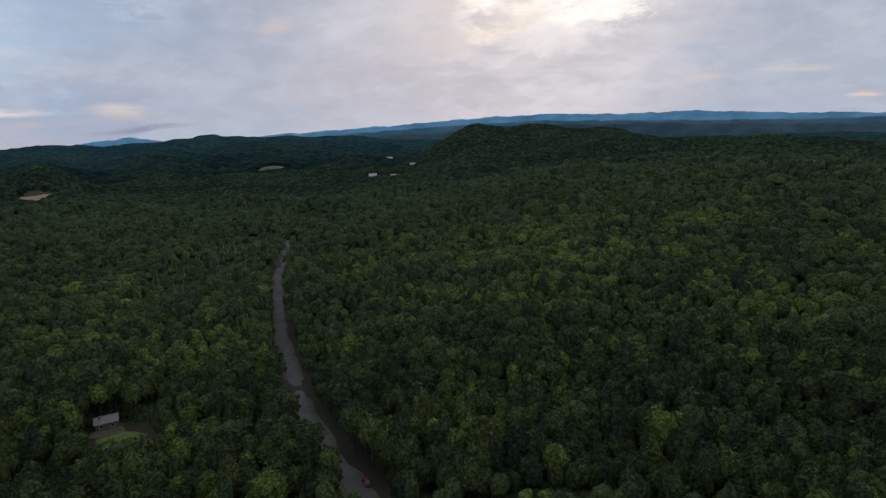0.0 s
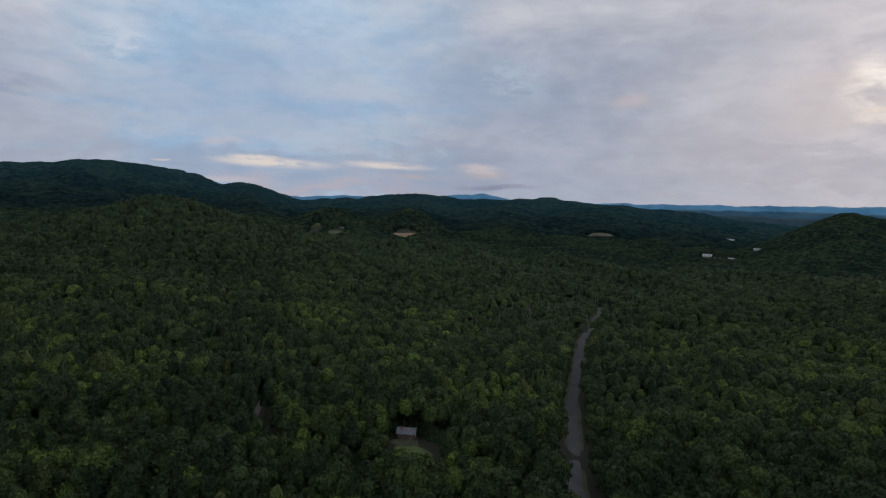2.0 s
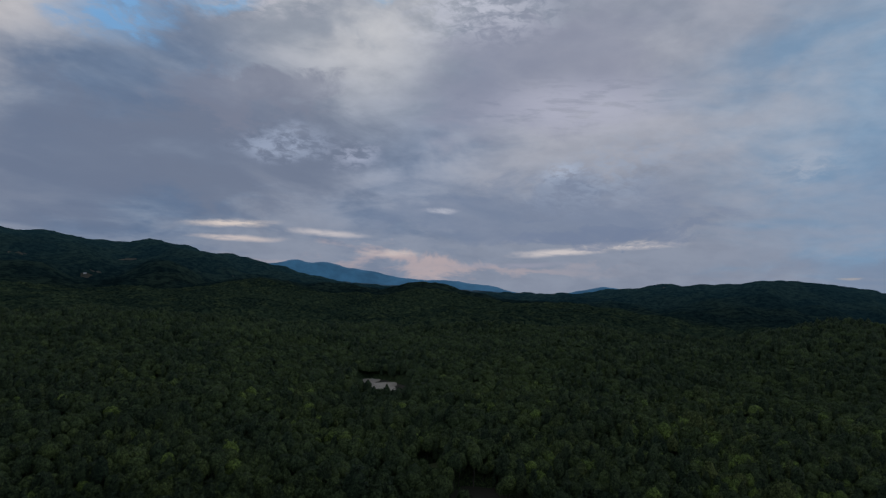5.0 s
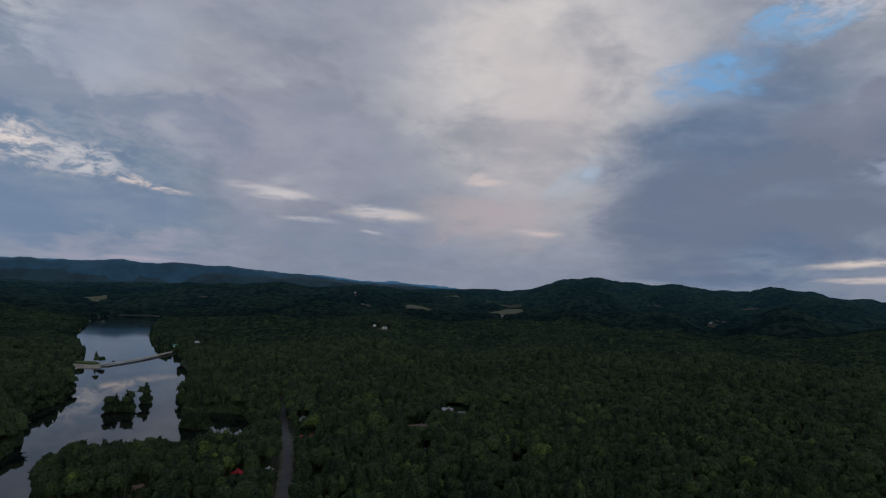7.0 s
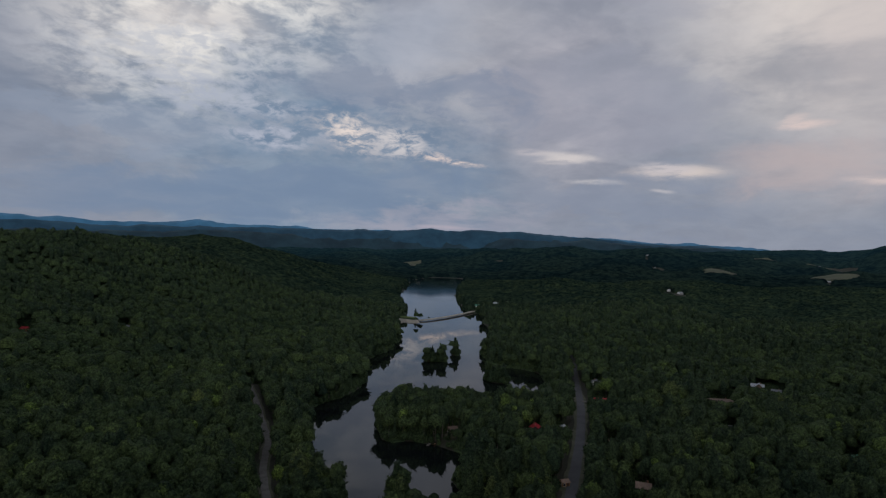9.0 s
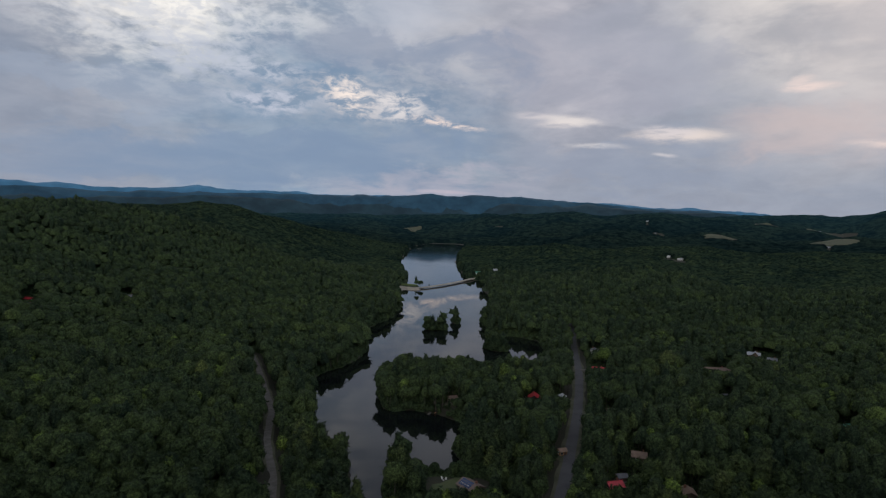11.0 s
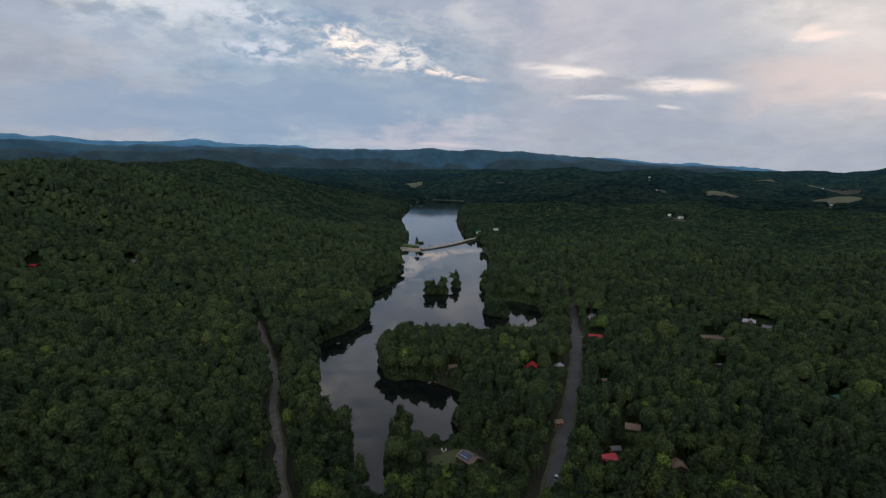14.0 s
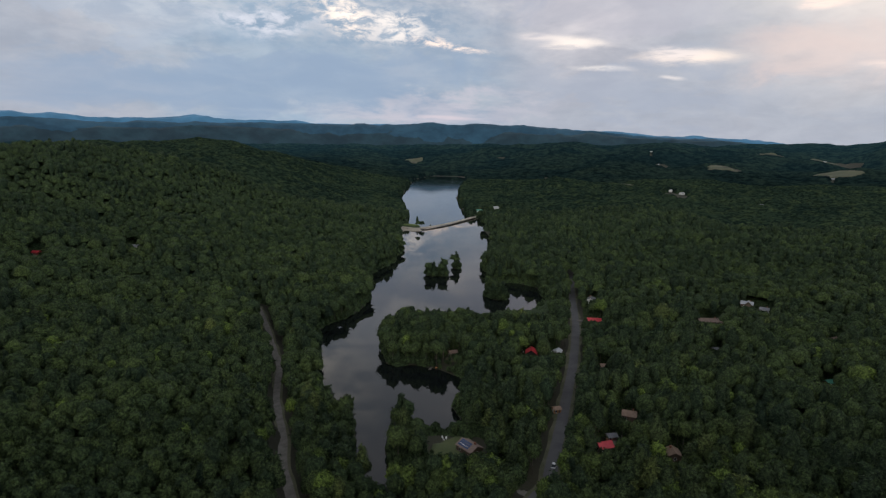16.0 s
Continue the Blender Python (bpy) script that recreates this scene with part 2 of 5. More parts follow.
    cloud_bank("soft", -24.6, 18.9, 6.4, 2.2, 4, (0.693, 0.633, 0.625), 0.7)
    cloud_bank("curd", -23.2, 16.1, 11.7, 2.8, 6, (0.54, 0.552, 0.625), 0.75)
    cloud_bank("bank", -28.8, 9.7, 8.5, 1.6, 4, (0.288, 0.337, 0.447), 0.6)
    cloud_bank("bank", -3.7, 14.4, 12.2, 2.5, -2, (0.229, 0.272, 0.381), 0.75)
    cloud_bank("bank", 17.7, 15.1, 9.1, 2.4, -17, (0.335, 0.346, 0.424), 0.5)
    cloud_bank("curd", -22.4, 12.9, 5.5, 1.9, -3, (0.419, 0.454, 0.571), 0.7)
    cloud_bank("curd", -9.2, 10.1, 12.5, 2.0, -3, (0.342, 0.368, 0.448), 0.75)
    cloud_bank("curd", -3.4, 12.8, 9.0, 1.5, -4, (0.378, 0.396, 0.469), 0.5)
    cloud_bank("curd", -9.9, 10.5, 3.0, 1.4, -21, (0.836, 0.721, 0.683), 1.0)
    cloud_bank("curd", -4.7, 10.0, 3.7, 1.2, -10, (0.678, 0.633, 0.654), 0.95)
    cloud_bank("curd", -0.3, 8.4, 2.7, 0.5, -8, (0.787, 0.647, 0.611), 1.0)
    cloud_bank("curd", -16.8, 9.9, 4.2, 0.8, -2, (0.477, 0.501, 0.611), 0.9)
    cloud_bank("curd", -17.2, 12.4, 3.6, 1.0, -7, (0.489, 0.514, 0.611), 0.8)
    cloud_bank("wisp", 11.8, 9.0, 3.6, 0.5, -5, (0.678, 0.619, 0.625), 0.9)
    cloud_bank("wisp", 14.6, 6.6, 2.6, 0.3, -2, (0.593, 0.565, 0.598), 0.8)
    cloud_bank("wisp", 20.4, 7.7, 2.5, 0.7, -2, (0.607, 0.552, 0.584), 0.9)
    cloud_bank("wisp", 20.4, 5.8, 1.2, 0.2, -6, (0.593, 0.552, 0.584), 0.7)
    cloud_bank("wisp", 30.7, 11.6, 1.3, 0.4, 2, (0.678, 0.565, 0.557), 0.8)
    cloud_bank("soft", 29.3, 7.7, 4.4, 2.3, -5, (0.477, 0.409, 0.424), 0.35)
    cloud_bank("wisp", -0.6, 2.1, 3.1, 0.2, -1, (0.477, 0.42, 0.494), 0.7)
    cloud_bank("curd", 181.8, 9.9, 3.9, 1.0, 2, (0.59, 0.544, 0.529), 1.0)
    cloud_bank("curd", 189.5, 10.4, 4.9, 0.9, -3, (0.64, 0.597, 0.581), 1.0)
    cloud_bank("wisp", 180.4, 9.0, 3.1, 0.4, -1, (0.558, 0.475, 0.424), 0.7)
    cloud_bank("soft", 176.8, 9.6, 4.7, 1.9, 3, (0.43, 0.377, 0.381), 0.5)
    cloud_bank("wisp", 147.5, 2.8, 2.8, 0.4, 0, (0.43, 0.352, 0.325), 0.9)
    cloud_bank("wisp", 141, 2.3, 2.4, 0.3, 0, (0.404, 0.337, 0.31), 0.9)
    cloud_bank("soft", 140.8, 0.9, 2.5, 0.6, 4, (0.395, 0.292, 0.274), 0.7)
    cloud_bank("wisp", 198.3, 4.0, 2.0, 0.3, -0, (0.458, 0.377, 0.356), 0.6)
    cloud_bank("wisp", 205.3, 4.1, 2.8, 0.3, -4, (0.44, 0.377, 0.364), 0.6)
    cloud_bank("wisp", 210.1, 1.7, 1.3, 0.2, -5, (0.537, 0.385, 0.325), 0.9)
    cloud_bank("bank", 133.3, 2.4, 21.5, 2.3, 2, (0.22, 0.247, 0.34), 0.6)
    cloud_bank("soft", 125.4, 8.7, 12.2, 5.0, 3, (0.22, 0.261, 0.374), 0.5)
    cloud_bank("wisp", 127.1, 2.7, 5.5, 0.5, 1, (0.526, 0.472, 0.457), 1.0)
    cloud_bank("wisp", 126, 3.1, 2.5, 0.3, 1, (0.548, 0.482, 0.457), 1.0)
    cloud_bank("wisp", 137.9, 3.2, 4.0, 0.4, 1, (0.505, 0.453, 0.447), 1.0)
    cloud_bank("wisp", 146.8, 3.3, 3.0, 0.5, -3, (0.435, 0.379, 0.401), 0.8)
    cloud_bank("wisp", 117.4, 2.2, 1.1, 0.1, 4, (0.435, 0.397, 0.392), 0.8)
    cloud_bank("soft", 130.1, 1.1, 8.4, 0.7, 3, (0.362, 0.313, 0.357), 0.6)
    cloud_bank("wisp", 120.4, 0.7, 6.7, 0.4, 3, (0.416, 0.37, 0.401), 0.7)
    cloud_bank("wisp", 123, 4.4, 2.3, 0.4, 9, (0.398, 0.37, 0.419), 0.6)
    cloud_bank("wisp", 149, 1.7, 4.9, 0.3, 3, (0.161, 0.167, 0.243), 0.7)
    cloud_bank("soft", 146.6, 11.0, 8.0, 3.0, -1, (0.22, 0.29, 0.419), 0.5)
    cloud_bank("curd", 149.6, 11.8, 3.5, 1.5, -8, (0.321, 0.37, 0.467), 0.6)
    cloud_bank("curd", 180.6, 9.2, 3.4, 0.5, 9, (0.628, 0.534, 0.487), 0.9)
    cloud_bank("soft", 182.3, 12.0, 4.5, 2.5, 9, (0.526, 0.433, 0.41), 0.55)
    cloud_bank("curd", 185.1, 13.4, 1.9, 0.9, -25, (0.652, 0.567, 0.518), 0.8)
    cloud_bank("wisp", 160.5, 10.1, 2.1, 0.8, 7, (0.407, 0.353, 0.374), 0.6)
    cloud_bank("bank", 176, 5.0, 12.4, 1.9, -1, (0.313, 0.297, 0.348), 0.45)
    cloud_bank("bank", 99.3, 5.3, 10.8, 1.0, 6, (0.187, 0.229, 0.344), 0.55)
    cloud_bank("curd", 98.2, 11.0, 8.2, 2.7, 16, (0.358, 0.406, 0.516), 0.55)
    cloud_bank("curd", 114.4, 11.5, 2.7, 1.3, 18, (0.447, 0.478, 0.563), 0.6)
    # below the horizon the sky closes with the dim tone of far woods
    colour = g.mix(g.ramp(up, -0.06, -0.01, 1.0, 0.0), colour, (0.02, 0.025, 0.025, 1))
    colour = g.mix(1.0, colour, (0.975, 1.0, 0.99, 1), "MULTIPLY")
    g.put(back.inputs[0], colour)
    back.inputs[1].default_value = 1.0


build_sky()
sun = new("sun", bpy.data.lights.new("sun", "SUN"))
sun.data.energy, sun.data.angle, sun.data.color = 0.5, radians(25), (1.0, 0.93, 0.85)
sun.matrix_world = look(heading(SUN_AZ, SUN_EL) * 500, (0, 0, 0))


# ---------------------------------------------------------------- materials
def material(name, build, rough=0.8, metal=0.0):
    m = bpy.data.materials.new(name)
    m.use_nodes = True
    g = Nodes(m.node_tree)
    shader = g.n["Principled BSDF"]
    shader.inputs["Roughness"].default_value, shader.inputs["Metallic"].default_value = rough, metal
    build(g, shader)
    return m


def bump(g, shader, height, strength, distance):
    node = g.add("ShaderNodeBump")
    node.inputs["Strength"].default_value, node.inputs["Distance"].default_value = strength, distance
    g.put(node.inputs["Height"], height)
    g.l.new(node.outputs[0], shader.inputs["Normal"])


def place(g):
    return g.add("ShaderNodeNewGeometry").outputs["Position"]


def mottled(name, a, b, scale, rough=0.85, fine=None, relief=0.3, depth=0.05, metal=0.0):
    """A surface that wavers between two colours at two sizes, with a fine relief."""

    def build(g, s):
        p = g.add("ShaderNodeTexCoord").outputs["Object"]
        f = fine or scale * 9
        n1, n2 = g.noise(p, scale, 5.0), g.noise(p, f, 4.0)
        mixed = g.math("ADD", g.math("MULTIPLY", n1, 0.6), g.math("MULTIPLY", n2, 0.4))
        g.put(s.inputs["Base Color"], g.mix(g.ramp(mixed, 0.35, 0.65), (*a, 1), (*b, 1)))
        bump(g, s, n2, relief, depth)

    return material(name, build, rough, metal)


def foliage(name, dark, light, bright):
    """Leaves: every tree has a tint of its own, every clump wavers round it."""

    def build(g, s):
        tint = g.add("ShaderNodeAttribute", attribute_name="tint").outputs["Fac"]
        own = g.add("ShaderNodeObjectInfo").outputs["Random"]
        t = g.mix(g.math("LESS_THAN", tint, 0.0), tint, own)
        c = g.mix(t, (*dark, 1), (*light, 1))
        c = g.mix(g.ramp(t, 0.78, 1.0), c, (*bright, 1))
        island = g.add("ShaderNodeNewGeometry").outputs["Random Per Island"]
        p = place(g)
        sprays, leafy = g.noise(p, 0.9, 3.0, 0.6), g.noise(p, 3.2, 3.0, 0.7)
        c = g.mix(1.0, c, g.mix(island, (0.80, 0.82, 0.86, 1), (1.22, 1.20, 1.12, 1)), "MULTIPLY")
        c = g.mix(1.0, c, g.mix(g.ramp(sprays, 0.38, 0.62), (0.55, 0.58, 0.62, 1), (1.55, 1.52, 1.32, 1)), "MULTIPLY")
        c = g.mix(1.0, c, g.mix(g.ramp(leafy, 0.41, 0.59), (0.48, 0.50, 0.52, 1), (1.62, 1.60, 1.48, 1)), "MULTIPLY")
        g.put(s.inputs["Base Color"], c)
        s.inputs["Specular IOR Level"].default_value = 0.05
        bump(g, s, g.noise(p, 1.9, 4.0, 0.75), 1.0, 0.8)

    return material(name, build, 0.75)


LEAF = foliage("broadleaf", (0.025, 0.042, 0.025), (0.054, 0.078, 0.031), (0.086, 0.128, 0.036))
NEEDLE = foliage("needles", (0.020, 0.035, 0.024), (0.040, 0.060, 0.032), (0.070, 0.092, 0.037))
BARK = mottled("bark", (0.05, 0.043, 0.036), (0.10, 0.09, 0.078), 1.5)
DEADWOOD = mottled("bare_grey_wood", (0.11, 0.10, 0.09), (0.20, 0.185, 0.17), 2.0)


def forest_far(name, a, b, c):
    def build(g, s):
        p = place(g)
        n1, n2, n3 = g.noise(p, 0.006, 5.0, 0.6), g.noise(p, 0.035, 4.0, 0.65), g.noise(p, 0.13, 3.0, 0.7)
        col = g.mix(g.ramp(n1, 0.40, 0.60), (*a, 1), (*b, 1))
        col = g.mix(g.math("MULTIPLY", g.ramp(n2, 0.47, 0.64), 0.8), col, (*c, 1))
        col = g.mix(1.0, col, g.mix(g.ramp(n3, 0.40, 0.60), (0.5, 0.54, 0.58, 1), (1.5, 1.46, 1.3, 1)), "MULTIPLY")
        g.put(s.inputs["Base Color"], col)
        s.inputs["Specular IOR Level"].default_value = 0.0
        bump(g, s, n3, 1.0, 7.0)

    return material(name, build, 0.9)


def mountain_build(g, s):
    """The wooded mountains that close the valley: haze painted in base and emission."""
    p = place(g)
    n1, n2 = g.noise(p, 0.005, 5.0, 0.6), g.noise(p, 0.04, 4.0, 0.7)
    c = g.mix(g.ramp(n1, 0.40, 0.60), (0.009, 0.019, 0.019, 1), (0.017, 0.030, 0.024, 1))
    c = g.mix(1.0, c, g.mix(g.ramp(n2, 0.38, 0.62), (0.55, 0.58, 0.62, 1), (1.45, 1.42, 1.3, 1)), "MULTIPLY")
    g.put(s.inputs["Base Color"], c)
    s.inputs["Specular IOR Level"].default_value = 0.0
    # painted haze: blue emission that grows with distance from the middle
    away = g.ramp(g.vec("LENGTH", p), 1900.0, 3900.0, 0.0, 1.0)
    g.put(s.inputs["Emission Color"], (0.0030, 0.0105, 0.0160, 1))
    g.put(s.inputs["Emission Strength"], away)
    bump(g, s, n2, 1.0, 7.0)


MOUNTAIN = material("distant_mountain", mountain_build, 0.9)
FAR_WOODS = forest_far("far_woods", (0.016, 0.029, 0.022), (0.026, 0.043, 0.028), (0.041, 0.060, 0.031))


def ground_build(g, s):
    p = place(g)
    n1, n2 = g.noise(p, 0.02, 5.0), g.noise(p, 0.6, 4.0)
    c = g.mix(g.ramp(n1, 0.4, 0.6), (0.022, 0.026, 0.014, 1), (0.038, 0.040, 0.020, 1))
    c = g.mix(g.math("MULTIPLY", n2, 0.6), c, (0.030, 0.024, 0.016, 1))
    g.put(s.inputs["Base Color"], c)
    bump(g, s, n2, 0.8, 0.4)


GROUND = material("forest_floor", ground_build, 0.95)
GRASS = mottled("mown_grass", (0.050, 0.070, 0.022), (0.085, 0.100, 0.034), 0.08, 0.9, 2.0, 0.6, 0.1)
LAWN = mottled("bright_lawn", (0.075, 0.115, 0.030), (0.115, 0.155, 0.045), 0.08, 0.9, 2.0, 0.6, 0.1)
HAY = mottled("hay_field", (0.058, 0.068, 0.034), (0.098, 0.102, 0.052), 0.02, 0.9, 0.8)
TAN = mottled("ploughed_field", (0.22, 0.15, 0.075), (0.30, 0.21, 0.11), 0.02, 0.9, 0.8)
SAND = mottled("bare_sand", (0.28, 0.25, 0.20), (0.42, 0.38, 0.31), 0.05, 0.95, 1.0)
VERGE = mottled("rough_verge", (0.055, 0.065, 0.03), (0.12, 0.115, 0.075), 0.12, 0.95, 2.0)
GRAVEL = mottled("gravel", (0.11, 0.103, 0.092), (0.19, 0.178, 0.158), 0.3, 0.95, 5.0)
ASPHALT = mottled("worn_asphalt", (0.068, 0.068, 0.073), (0.110, 0.109, 0.110), 0.12, 0.85, 6.0, 0.3, 0.02)


def water_build(g, s):
    g.put(s.inputs["Base Color"], (0.006, 0.008, 0.008, 1))
    s.inputs["IOR"].default_value = 1.333
    p = place(g)
    far = g.add("ShaderNodeSeparateXYZ")
    g.l.new(p, far.inputs[0])
    breeze = g.ramp(far.outputs[1], 700.0, 1500.0, 0.0, 0.035)
    patch = g.ramp(g.noise(p, 0.012, 3.0), 0.4, 0.65, 0.012, 0.03)
    g.put(s.inputs["Roughness"], g.math("ADD", patch, breeze))
    stretch = g.add("ShaderNodeMapping")
    stretch.inputs["Scale"].default_value = (1.0, 0.35, 1.0)
    g.l.new(p, stretch.inputs[0])
    bump(g, s, g.noise(stretch.outputs[0], 0.5, 3.0), 0.04, 0.04)


WATER = material("still_water", water_build, 0.02)


# Haze is painted on: a blue emission stands in for the air before the ridges.
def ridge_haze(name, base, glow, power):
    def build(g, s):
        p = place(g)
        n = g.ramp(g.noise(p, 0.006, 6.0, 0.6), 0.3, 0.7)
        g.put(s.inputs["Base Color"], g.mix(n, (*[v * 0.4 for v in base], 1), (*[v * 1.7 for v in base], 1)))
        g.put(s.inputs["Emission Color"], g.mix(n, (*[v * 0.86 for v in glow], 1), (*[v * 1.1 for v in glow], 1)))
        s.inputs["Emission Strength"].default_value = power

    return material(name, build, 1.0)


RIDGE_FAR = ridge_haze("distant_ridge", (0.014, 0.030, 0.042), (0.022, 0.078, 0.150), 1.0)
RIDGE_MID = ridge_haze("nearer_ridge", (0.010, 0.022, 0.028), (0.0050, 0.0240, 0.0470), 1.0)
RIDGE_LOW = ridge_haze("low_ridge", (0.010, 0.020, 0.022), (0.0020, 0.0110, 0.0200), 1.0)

# ---------------------------------------------------------------- the lie of the land
# lake as a chain of round pools: x, y, radius
POOLS_UPPER = [(5, 2225, 72), (-12, 2060, 94), (-33, 1660, 74), (-36, 1420, 69), (-24, 1250, 60), (-12, 1090, 54), (2, 960, 60)]
POOLS_LOWER = [(2, 960, 60), (5, 860, 66), (6, 745, 57), (-5, 650, 50), (-11, 600, 60), (-15, 560, 57), (-12, 522, 52), (-8, 478, 56), (-45, 450, 26), (-62, 412, 24),
               (-61, 375, 20), (-50, 337, 23), (-34, 298, 27), (-31, 264, 11), (-30, 242, 7), (-20, 216, 7.5)]
POOLS_BAY = [(-40, 326, 22), (-10, 317, 27), (-12, 288, 20), (0, 275, 14)]
POOLS_COVE = [(20, 520, 34), (44, 535, 32), (66, 545, 27), (75, 510, 20), (62, 482, 22), (30, 480, 30)]
POOLS_EAST = [(20, 985, 56), (44, 1018, 38)]
POOLS_POINT = [(-18, 212, 7), (-3, 217, 6.5)]
ISLETS = [(-60, 936, 27), (-44, 908, 12), (-13, 245, 10.5), (-12, 231, 8), (-6, 246, 6), (-11, 596, 6.5), (1, 599, 6.0), (16, 637, 5.0), (52, 515, 9.0), (46, 521, 7.0)]
ROAD = [(365, -1060), (298, -858), (252, -686), (203, -533), (184, -460), (166, -406), (143, -348), (121, -293), (104, -257), (83, -210), (70, -187),
        (60, -171), (49, -154), (40, -141), (22, -110), (8, -60), (0, 0), (2, 70), (12, 130), (28, 180), (38, 203), (45, 213), (52, 236), (60, 262), (70, 297), (81, 335),
        (92, 378), (105, 436), (120, 519), (136, 604), (146, 668), (165, 760), (200, 900), (250, 1100)]
TRACK = [(-20, 130), (-42, 172), (-56, 205), (-63, 221), (-70, 246), (-77, 266), (-86, 292), (-96, 334), (-107, 360), (-122, 398), (-145, 450)]
CUT = [(-145, -303), (-165, -326), (-189, -346), (-221, -379)]  # a narrow cut line in the southern wood
CAUSEWAY = [(-150, 985), (-87, 942), (-58, 917), (-32, 915), (15, 980), (68, 1085), (112, 1140), (160, 1180)]
DRIVES = {
    "lake_house": [(40, 206), (31, 212), (22, 222)],
    "south_house": [(78, -205), (94, -171), (112, -166), (130, -178)],
    "south_lane": [(84, -172), (98, -176), (120, -166), (143, -155), (157, -149)],
    "south_track": [(235, -180), (220, -164), (201, -153), (170, -140)],
    "east_drive": [(106, 436), (122, 434), (160, 440), (205, 432), (240, 448), (262, 452)],
}


def seg_dist(x, y, pts):
    """Distance from places to a line of points."""
    best = np.full(np.shape(x), 1e9)
    for (x0, y0), (x1, y1) in zip(pts[:-1], pts[1:]):
        dx, dy = x1 - x0, y1 - y0
        t = np.clip(((x - x0) * dx + (y - y0) * dy) / (dx * dx + dy * dy), 0, 1)
        best = np.minimum(best, np.hypot(x - x0 - t * dx, y - y0 - t * dy))
    return best


def pool_dist(x, y, pools):
    best = np.full(np.shape(x), 1e9)
    for (x0, y0, r0), (x1, y1, r1) in zip(pools[:-1], pools[1:]):
        dx, dy = x1 - x0, y1 - y0
        t = np.clip(((x - x0) * dx + (y - y0) * dy) / (dx * dx + dy * dy), 0, 1)
        best = np.minimum(best, np.hypot(x - x0 - t * dx, y - y0 - t * dy) - (r0 + t * (r1 - r0)))
    return best


def waves(x, y, size, seed):
    """A cheap smooth noise, about -1 to 1."""
    rng, total = np.random.RandomState(seed), 0.0
    for k in range(7):
        a, ph, s = rng.uniform(0, 2 * math.pi), rng.uniform(0, 6.28, 2), size * rng.uniform(0.5, 1.6)
        u = (x * math.cos(a) + y * math.sin(a)) / s * 6.28
        w = (y * math.cos(a) - x * math.sin(a)) / s * 4.1
        total = total + np.sin(u + ph[0] + 0.8 * np.sin(w + ph[1]))
    return total / 3.7


def shore(x, y):
    """Metres from the shoreline, below 0 on the water."""
    d = np.minimum.reduce([pool_dist(x, y, p) for p in (POOLS_UPPER, POOLS_LOWER, POOLS_EAST, POOLS_BAY, POOLS_COVE, POOLS_POINT)])
    d = d + waves(x, y, 38, 5) * 2.2 + waves(x, y, 13, 6) * 0.8
    for ix, iy, r in ISLETS:
        d = np.maximum(d, r - np.hypot(x - ix, y - iy))
    return np.maximum(d, 5.5 - seg_dist(x, y, CAUSEWAY))


# hills: heading, distance, height, half width across, half width along
HILLS_NORTH = [(-26, 1250, 97, 420, 560), (-17.5, 1500, 104, 330, 420), (-6, 1950, 62, 190, 380), (-36, 1000, 88, 120, 300), (-44, 900, 70, 260, 400), (-58, 1000, 74, 400, 500), (11, 3000, 108, 420, 500),
               (21, 3100, 118, 430, 500), (3, 3300, 80, 500, 500), (36, 2450, 40, 300, 500), (25, 700, 12, 200, 250)]
HILLS_EAST = [(66.5, 2050, 60, 140, 400), (82, 2200, 84, 120, 400), (74, 2300, 46, 190, 400), (96, 1500, 52, 230, 400), (88, 2000, 36, 300, 400),
              (55, 800, 16, 250, 300), (100, 700, 22, 150, 250)]
HILLS_SOUTH = [(118.5, 1050, 68, 140, 300), (108, 900, 30, 140, 260), (134, 1350, 42, 190, 350), (178.6, 1750, 120, 125, 330), (184, 1850, 116, 130, 330),
               (190, 1700, 90, 150, 350), (198, 1500, 64, 220, 400), (206, 1300, 48, 220, 400), (214, 1100, 38, 260, 400), (189, 800, 46, 150, 190), (203, 680, 42, 170, 190), (140.4, 1290, 70, 70, 75), (132.7, 1245, 66, 70, 75)]
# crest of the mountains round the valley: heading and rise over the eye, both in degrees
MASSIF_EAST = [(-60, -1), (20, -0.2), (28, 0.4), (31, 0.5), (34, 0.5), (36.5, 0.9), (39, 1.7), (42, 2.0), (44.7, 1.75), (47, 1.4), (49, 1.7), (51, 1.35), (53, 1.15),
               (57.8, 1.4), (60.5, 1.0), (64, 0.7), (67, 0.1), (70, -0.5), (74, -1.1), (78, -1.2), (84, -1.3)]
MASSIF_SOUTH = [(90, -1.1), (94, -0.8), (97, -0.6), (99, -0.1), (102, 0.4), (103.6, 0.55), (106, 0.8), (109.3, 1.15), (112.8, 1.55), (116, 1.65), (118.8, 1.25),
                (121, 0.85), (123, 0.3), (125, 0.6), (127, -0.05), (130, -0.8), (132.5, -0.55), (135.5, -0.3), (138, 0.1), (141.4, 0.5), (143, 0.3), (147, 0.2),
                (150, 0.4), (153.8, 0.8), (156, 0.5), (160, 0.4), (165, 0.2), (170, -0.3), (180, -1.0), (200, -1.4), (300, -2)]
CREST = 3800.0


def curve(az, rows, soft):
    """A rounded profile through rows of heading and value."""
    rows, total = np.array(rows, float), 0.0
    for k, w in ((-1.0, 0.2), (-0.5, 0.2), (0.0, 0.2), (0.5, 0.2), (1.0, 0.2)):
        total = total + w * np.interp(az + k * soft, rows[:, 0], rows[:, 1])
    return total


